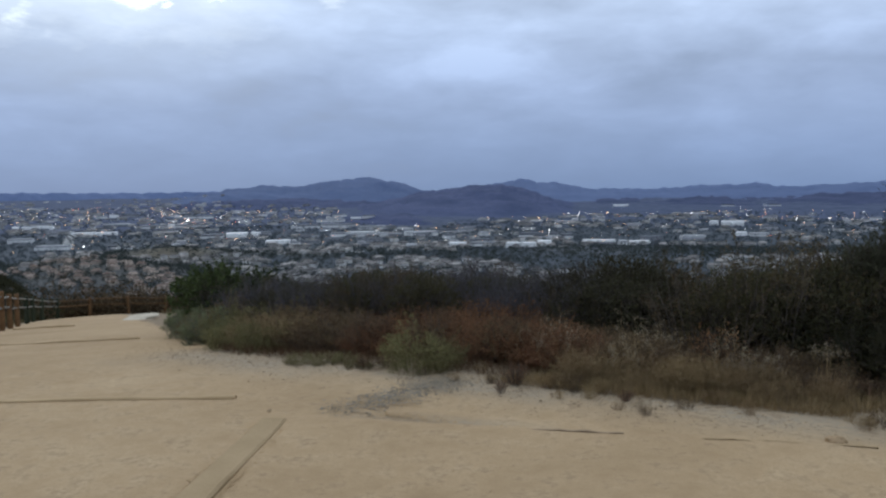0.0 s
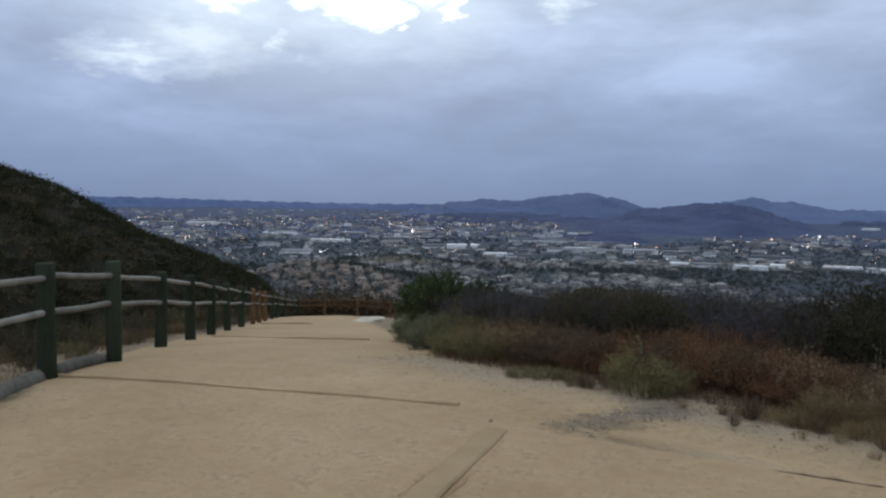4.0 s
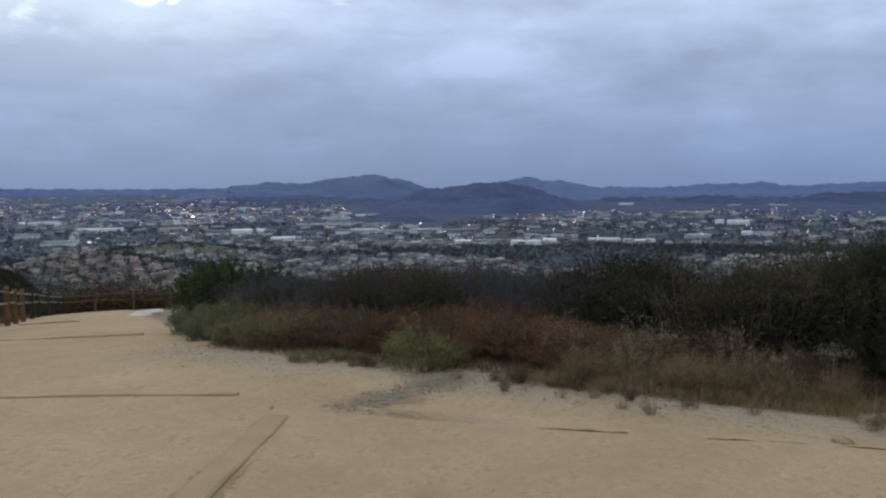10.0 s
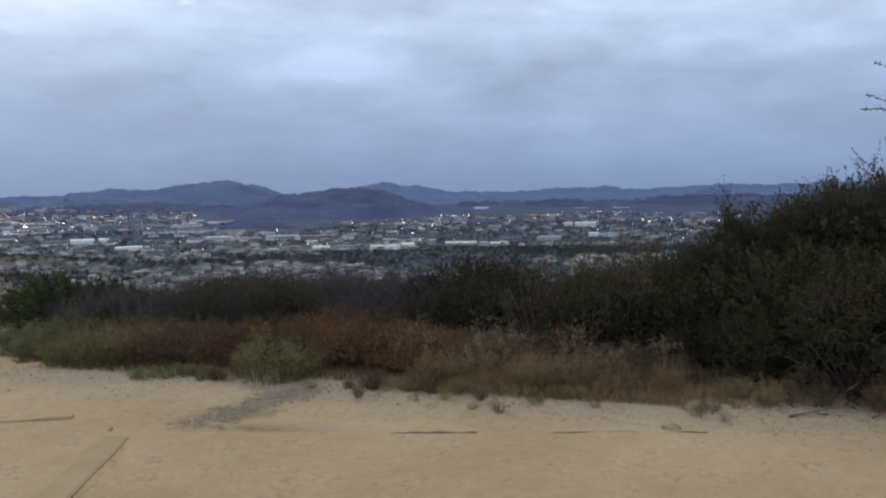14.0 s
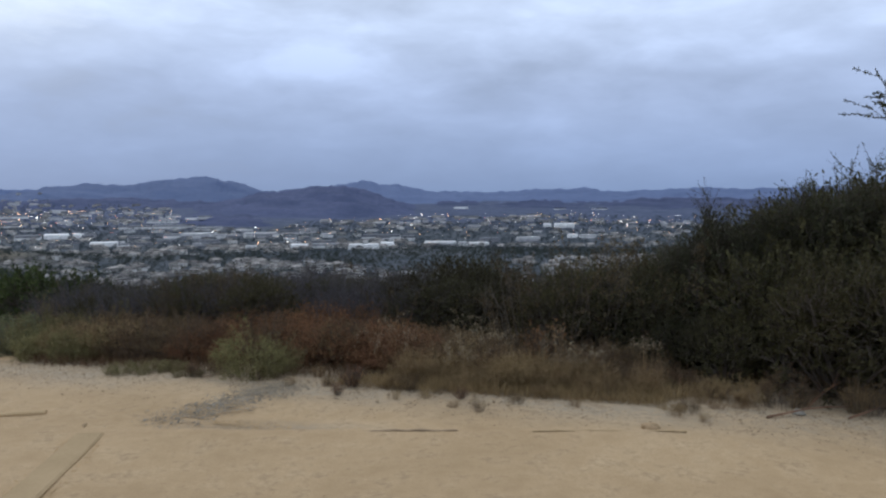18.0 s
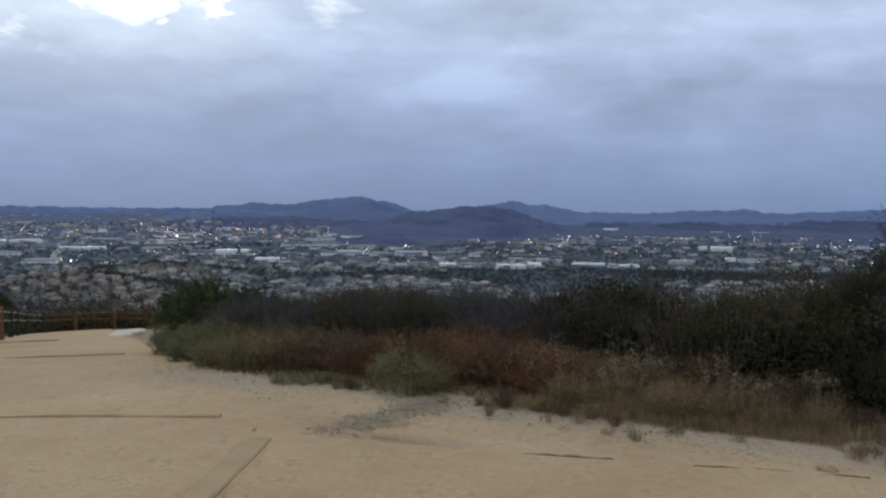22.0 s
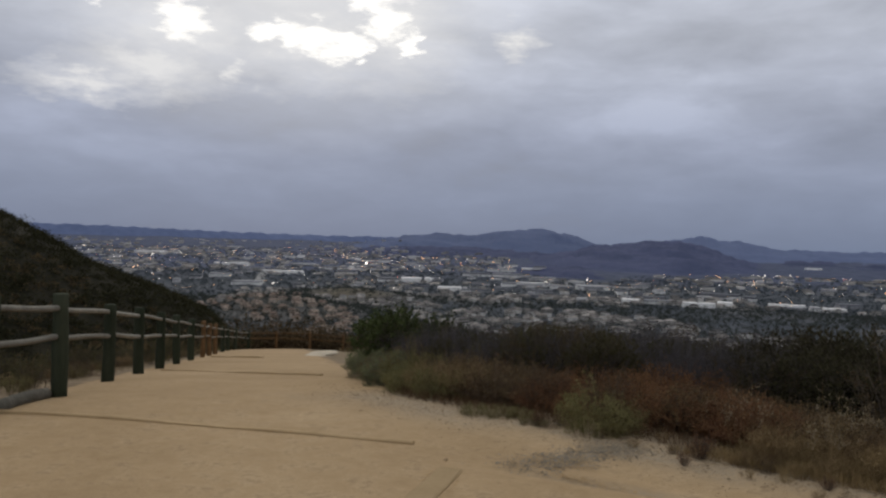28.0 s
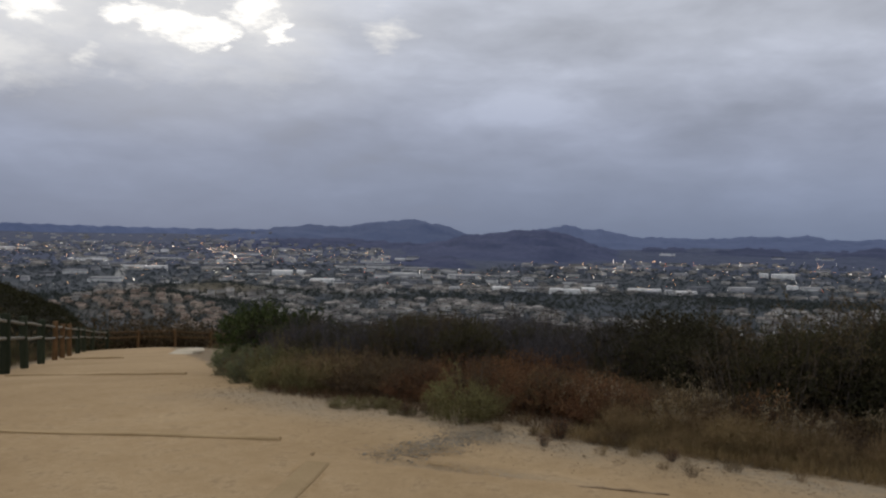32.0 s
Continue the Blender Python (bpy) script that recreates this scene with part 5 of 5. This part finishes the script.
# the nearest houses, each a thing of its own; first those on the spur
spur = []
for k_ in range(190):
    al, ac = rng.uniform(-175, 185), rng.uniform(-80, 30)
    q_ = np.array([-407 + 0.796 * al + 0.604 * ac, 938 - 0.604 * al + 0.796 * ac])
    q_ = np.round(q_ / np.array([3, 14])) * np.array([3, 14])
    if all(np.hypot(*(q_ - o_)) > 14.5 for o_ in spur):
        spur.append(q_)
spur = np.array(spur)
hp, hang = np.concatenate([spur, hp]), np.concatenate([rng.normal(0.3, 0.25, len(spur)), hang])
NH += len(spur)
for i in range(NH):
    on_spur = i < len(spur)
    lx, ly, h = rng.uniform(9, 12) if on_spur else rng.uniform(9, 13), rng.uniform(7, 9), 3.0 if on_spur else rng.choice([3.2, 5.6])
    one = np.zeros((1, 2))
    root = new("house")
    wmat, rmat = (WALLS[1], ROOF_TAN) if on_spur else (WALLS[0], ROOF_TILE)
    mesh_obj("wall_shell", *boxes_mesh(one, np.zeros(1), np.array([lx]), np.array([ly]), h, np.zeros(1)), wmat, root)
    mesh_obj("roof", *fix_tris(*roofs_mesh(one, np.zeros(1), np.array([lx]), np.array([ly]), h, rng.uniform(1.8, 2.8), np.zeros(1))), rmat, root)
    # a garage wing with its own lower roof, turned across the main one
    off = np.array([[rng.choice([-1, 1]) * lx * 0.24, -ly * 0.5 - 1.6]])
    mesh_obj("garage_wing", *boxes_mesh(off, np.zeros(1), np.array([6.2]), np.array([6.0]), 2.7, np.zeros(1)), wmat, root)
    mesh_obj("garage_roof", *fix_tris(*roofs_mesh(off, np.zeros(1), np.array([6.0]), np.array([6.2]), 2.7, 1.5, np.full(1, np.pi / 2), 0.4, 0.15)), rmat, root)
    x, y = float(hp[i, 0]), float(hp[i, 1])
    root.matrix_basis = pose(x, y, float(surface(x, y)), 0, 0, math.degrees(hang[i]) + rng.choice([0, 90, 180]))
    tagged(root, "tan stucco house with a tan tile roof on the spur" if on_spur else "pale stucco house with a hipped tile roof", "house", "houses of the suburb")
c, an = hp[NH:], hang[NH:] + rng.choice([0, np.pi / 2], len(hp) - NH)
zz = surface(c[:, 0], c[:, 1])
lx, ly, h = rng.uniform(10, 16, len(c)), rng.uniform(8, 11, len(c)), rng.choice([3.0, 5.4], len(c))
tagged(mesh_obj("suburb_walls", *boxes_mesh(c, zz, lx, ly, h, an), WALLS[0]), "pale stucco walls of many far houses", "houses", kind="stuff")
tagged(mesh_obj("suburb_roofs", *fix_tris(*roofs_mesh(c, zz, lx, ly, h, rng.uniform(1.8, 2.8, len(c)), an)), ROOF_TILE), "tile roofs of many far houses", "houses", kind="stuff")
# farther houses
c, an = street_grid(7600, -50, 46, 1420, 4400)
k = (wave(c[:, 0], c[:, 1], 0.0045, 2.6) > -0.25) & in_town(c) & ~woods(c) & (rng.uniform(0, 1, len(c)) < np.interp(bearing(c)[0], (-14, -6, 0, 10), (0.62, 0.5, 0.4, 0.42)) * np.interp(np.hypot(c[:, 0], c[:, 1]), (2600, 3600, 4400), (1.0, 0.4, 0.12)))
c, an = c[k], an[k]
zz = surface(c[:, 0], c[:, 1])
lx, ly, h = rng.lognormal(2.75, 0.4, len(c)), rng.uniform(9, 20, len(c)), rng.uniform(3, 6, len(c))
tagged(mesh_obj("far_town_walls", *boxes_mesh(c, zz, lx, ly, h, an), WALLS[0]), "pale walls of the far town", "houses", kind="stuff")
tagged(mesh_obj("far_town_roofs", *fix_tris(*roofs_mesh(c, zz, lx, ly, h, np.full(len(c), 1.6), an)), ROOF_TILE), "roofs of the far town", "houses", kind="stuff")


def warehouse(x, y, lx, ly, h, turn, label="long pale flat-roofed warehouse in the valley", wall=None, roof=None):
    one = np.zeros((1, 2))
    root = new("warehouse")
    mesh_obj("wall_shell", *boxes_mesh(one, np.zeros(1), np.array([lx]), np.array([ly]), h, np.zeros(1)), wall or WALLS[2], root)
    mesh_obj("roof", *boxes_mesh(one, np.array([h + 3.004]), np.array([lx - 2]), np.array([ly - 2]), 0.6, np.zeros(1)), roof or ROOF_FLAT, root)
    root.matrix_basis = pose(x, y, float(surface(x, y)), 0, 0, turn)
    return tagged(root, label, "warehouse", "warehouses")


WHITE_WALL = building_mat("white_render", [(0.0, (0.74, 0.73, 0.71)), (1.0, (0.86, 0.85, 0.82))])
# the large ones: bearing and dip of the near wall's middle, and the bearing that it spans
for az, el, span, deep, h in [(-33.2, -1.40, 3.0, 60, 10), (-15.5, -3.12, 4.1, 70, 8), (-9.1, -2.62, 4.6, 60, 8), (-6.8, -3.28, 3.4, 50, 8), (-2.3, -3.38, 3.8, 60, 9), (2.2, -4.22, 3.8, 40, 7), (6.3, -4.20, 3.6, 45, 7.5),
                              (7.6, -3.60, 4.0, 65, 8.5), (12.7, -4.12, 5.0, 50, 7), (20.3, -2.72, 2.3, 50, 9), (22.0, -3.50, 2.2, 40, 7), (13.0, -1.36, 1.2, 30, 4), (20.4, -1.42, 0.9, 30, 4), (23.2, -1.42, 1.2, 30, 4),
                              (-28.2, -2.2, 2.6, 50, 8), (-24.5, -2.75, 3.0, 50, 8), (-20.0, -2.35, 3.2, 60, 8), (-12.0, -3.75, 2.4, 40, 7), (-6.0, -1.95, 1.9, 45, 8), (-18.0, -1.75, 2.6, 55, 8), (-23.0, -1.55, 2.8, 55, 8)]:
    x, y, r_ = spot(az, el)
    total, turn = 2 * r_ * math.tan(radians(span / 2)), -az + rng.normal(0, 3)
    cuts = np.concatenate([[0], np.sort(rng.uniform(0.15, 0.85, int(total / 60))), [1]])
    for f0, f1 in zip(cuts, cuts[1:]):
        m_ = ((f0 + f1) / 2 - 0.5) * total
        if (f1 - f0) * total > 9:
            warehouse(x + m_ * math.cos(radians(turn)), y + m_ * math.sin(radians(turn)) + rng.normal(0, 5), (f1 - f0) * total - rng.uniform(1, 7), deep * rng.uniform(0.5, 1.0), h * rng.uniform(0.42, 0.66), turn, "long white flat-roofed warehouse in the valley", rng.choice([WHITE_WALL, WHITE_WALL, WALLS[2]]), rng.choice([WHITE_WALL, ROOF_FLAT]))
for i in range(190):
    a_ = radians(rng.uniform(-46, -6) if i < 130 else rng.uniform(-8, 36))
    r_ = math.sqrt(rng.uniform(1400 ** 2, (min(float(np.interp(math.degrees(a_), *TOWN_END)), 3500)) ** 2))
    x, y = r_ * math.sin(a_), r_ * math.cos(a_)
    if not woods(np.array([[x, y]]))[0]:
        warehouse(x, y, rng.lognormal(3.3, 0.5), rng.uniform(14, 28), rng.uniform(3.5, 5.5), rng.normal(6, 12) - math.degrees(a_) * 0.4)
# a broad pale road that climbs through the town
ra_, rb_ = np.array(spot(-26.2, -3.5)[:2]), np.array(spot(-24.3, -2.2)[:2])
nrm_ = np.array([-(rb_ - ra_)[1], (rb_ - ra_)[0]]) / np.linalg.norm(rb_ - ra_)
tt = np.linspace(0, 1, 60)[:, None]
mid_ = ra_ + (rb_ - ra_) * tt + nrm_ * 25 * np.sin(3 * tt)
rim = np.stack([mid_ - nrm_ * 11, mid_ + nrm_ * 11], 1).reshape(-1, 2)
rq = np.stack([[2 * i_, 2 * i_ + 1, 2 * i_ + 3, 2 * i_ + 2] for i_ in range(59)])
tagged(mesh_obj("road", np.column_stack([rim, surface(rim[:, 0], rim[:, 1]) + 1.2]), rq, two_tone("pale_concrete", (0.24, 0.24, 0.235), (0.33, 0.325, 0.315), 0.05, 1.0, 0.9, 0.0)), "broad pale concrete road through the town", "road", kind="structure")
# trees among the houses
tp = np.concatenate([polar(1700, -34, -14, 560, 1180, rng), polar(8200, -40, 40, 700, 1400, rng)])
tb = polar(16000, -40, 40, 850, 1500, rng)
tp = np.concatenate([tp, tb[woods(tb) & ~((bearing(tb)[0] > -22.5) & (bearing(tb)[0] < -16))][:2000]])
tz = surface(tp[:, 0], tp[:, 1])
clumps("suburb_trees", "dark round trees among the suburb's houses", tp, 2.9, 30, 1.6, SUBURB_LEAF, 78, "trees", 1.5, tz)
tp = np.concatenate([polar(6800, -46, 46, 1350, 2100, rng), polar(12000, -48, 46, 2000, 4300, rng)])
tp = tp[in_town(tp) & (bearing(tp)[1] < 3500)]
clumps("town_trees", "dark trees among the houses of the valley", tp, 3.3, 18, 2.6, HAZED_TOWN_LEAF, 79, "trees", 1.2, surface(tp[:, 0], tp[:, 1]))
# lamps and headlights
for nm, lb, col, num, st in [("street_lamps", "warm street lamps lit at dusk", (1.0, 0.55, 0.28), 720, 6.5), ("white_lamps", "white lamps and headlights", (1.0, 0.93, 0.82), 560, 6.0),
                             ("tail_lights", "red tail lights and signs", (1.0, 0.22, 0.10), 90, 4.5)]:
    p = np.concatenate([polar(num, -40, -18, 1450, 3400, rng)[:int(num * 0.5)], polar(num, -20, 30, 1400, 2900, rng)])
    p = p[in_town(p) & ~woods(p)]
    n_ = len(p)
    oc = np.array([[1, 0, 0], [-1, 0, 0], [0, 1, 0], [0, -1, 0], [0, 0, 1], [0, 0, -1.0]])
    tri = np.array([[0, 2, 4], [2, 1, 4], [1, 3, 4], [3, 0, 4], [2, 0, 5], [1, 2, 5], [3, 1, 5], [0, 3, 5]])
    sc = rng.lognormal(-1.1, 0.5, (n_, 1, 1)) * np.clip(np.hypot(p[:, 0], p[:, 1]) / 2000, 0.8, 1.5)[:, None, None]
    V = oc[None] * sc + np.column_stack([p, surface(p[:, 0], p[:, 1]) + 8.5])[:, None, :]
    tagged(mesh_obj(nm, V.reshape(-1, 3), (np.arange(n_)[:, None, None] * 6 + tri[None]).reshape(-1, 3), glow_mat(nm, col, st)), lb, "lights", kind="stuff")
for k_, obs_ in KINDS.items():
    for i, ob in enumerate(obs_):
        if not used.get((k_, i)):
            for o in (*ob.children_recursive, ob):
                bpy.data.objects.remove(o)
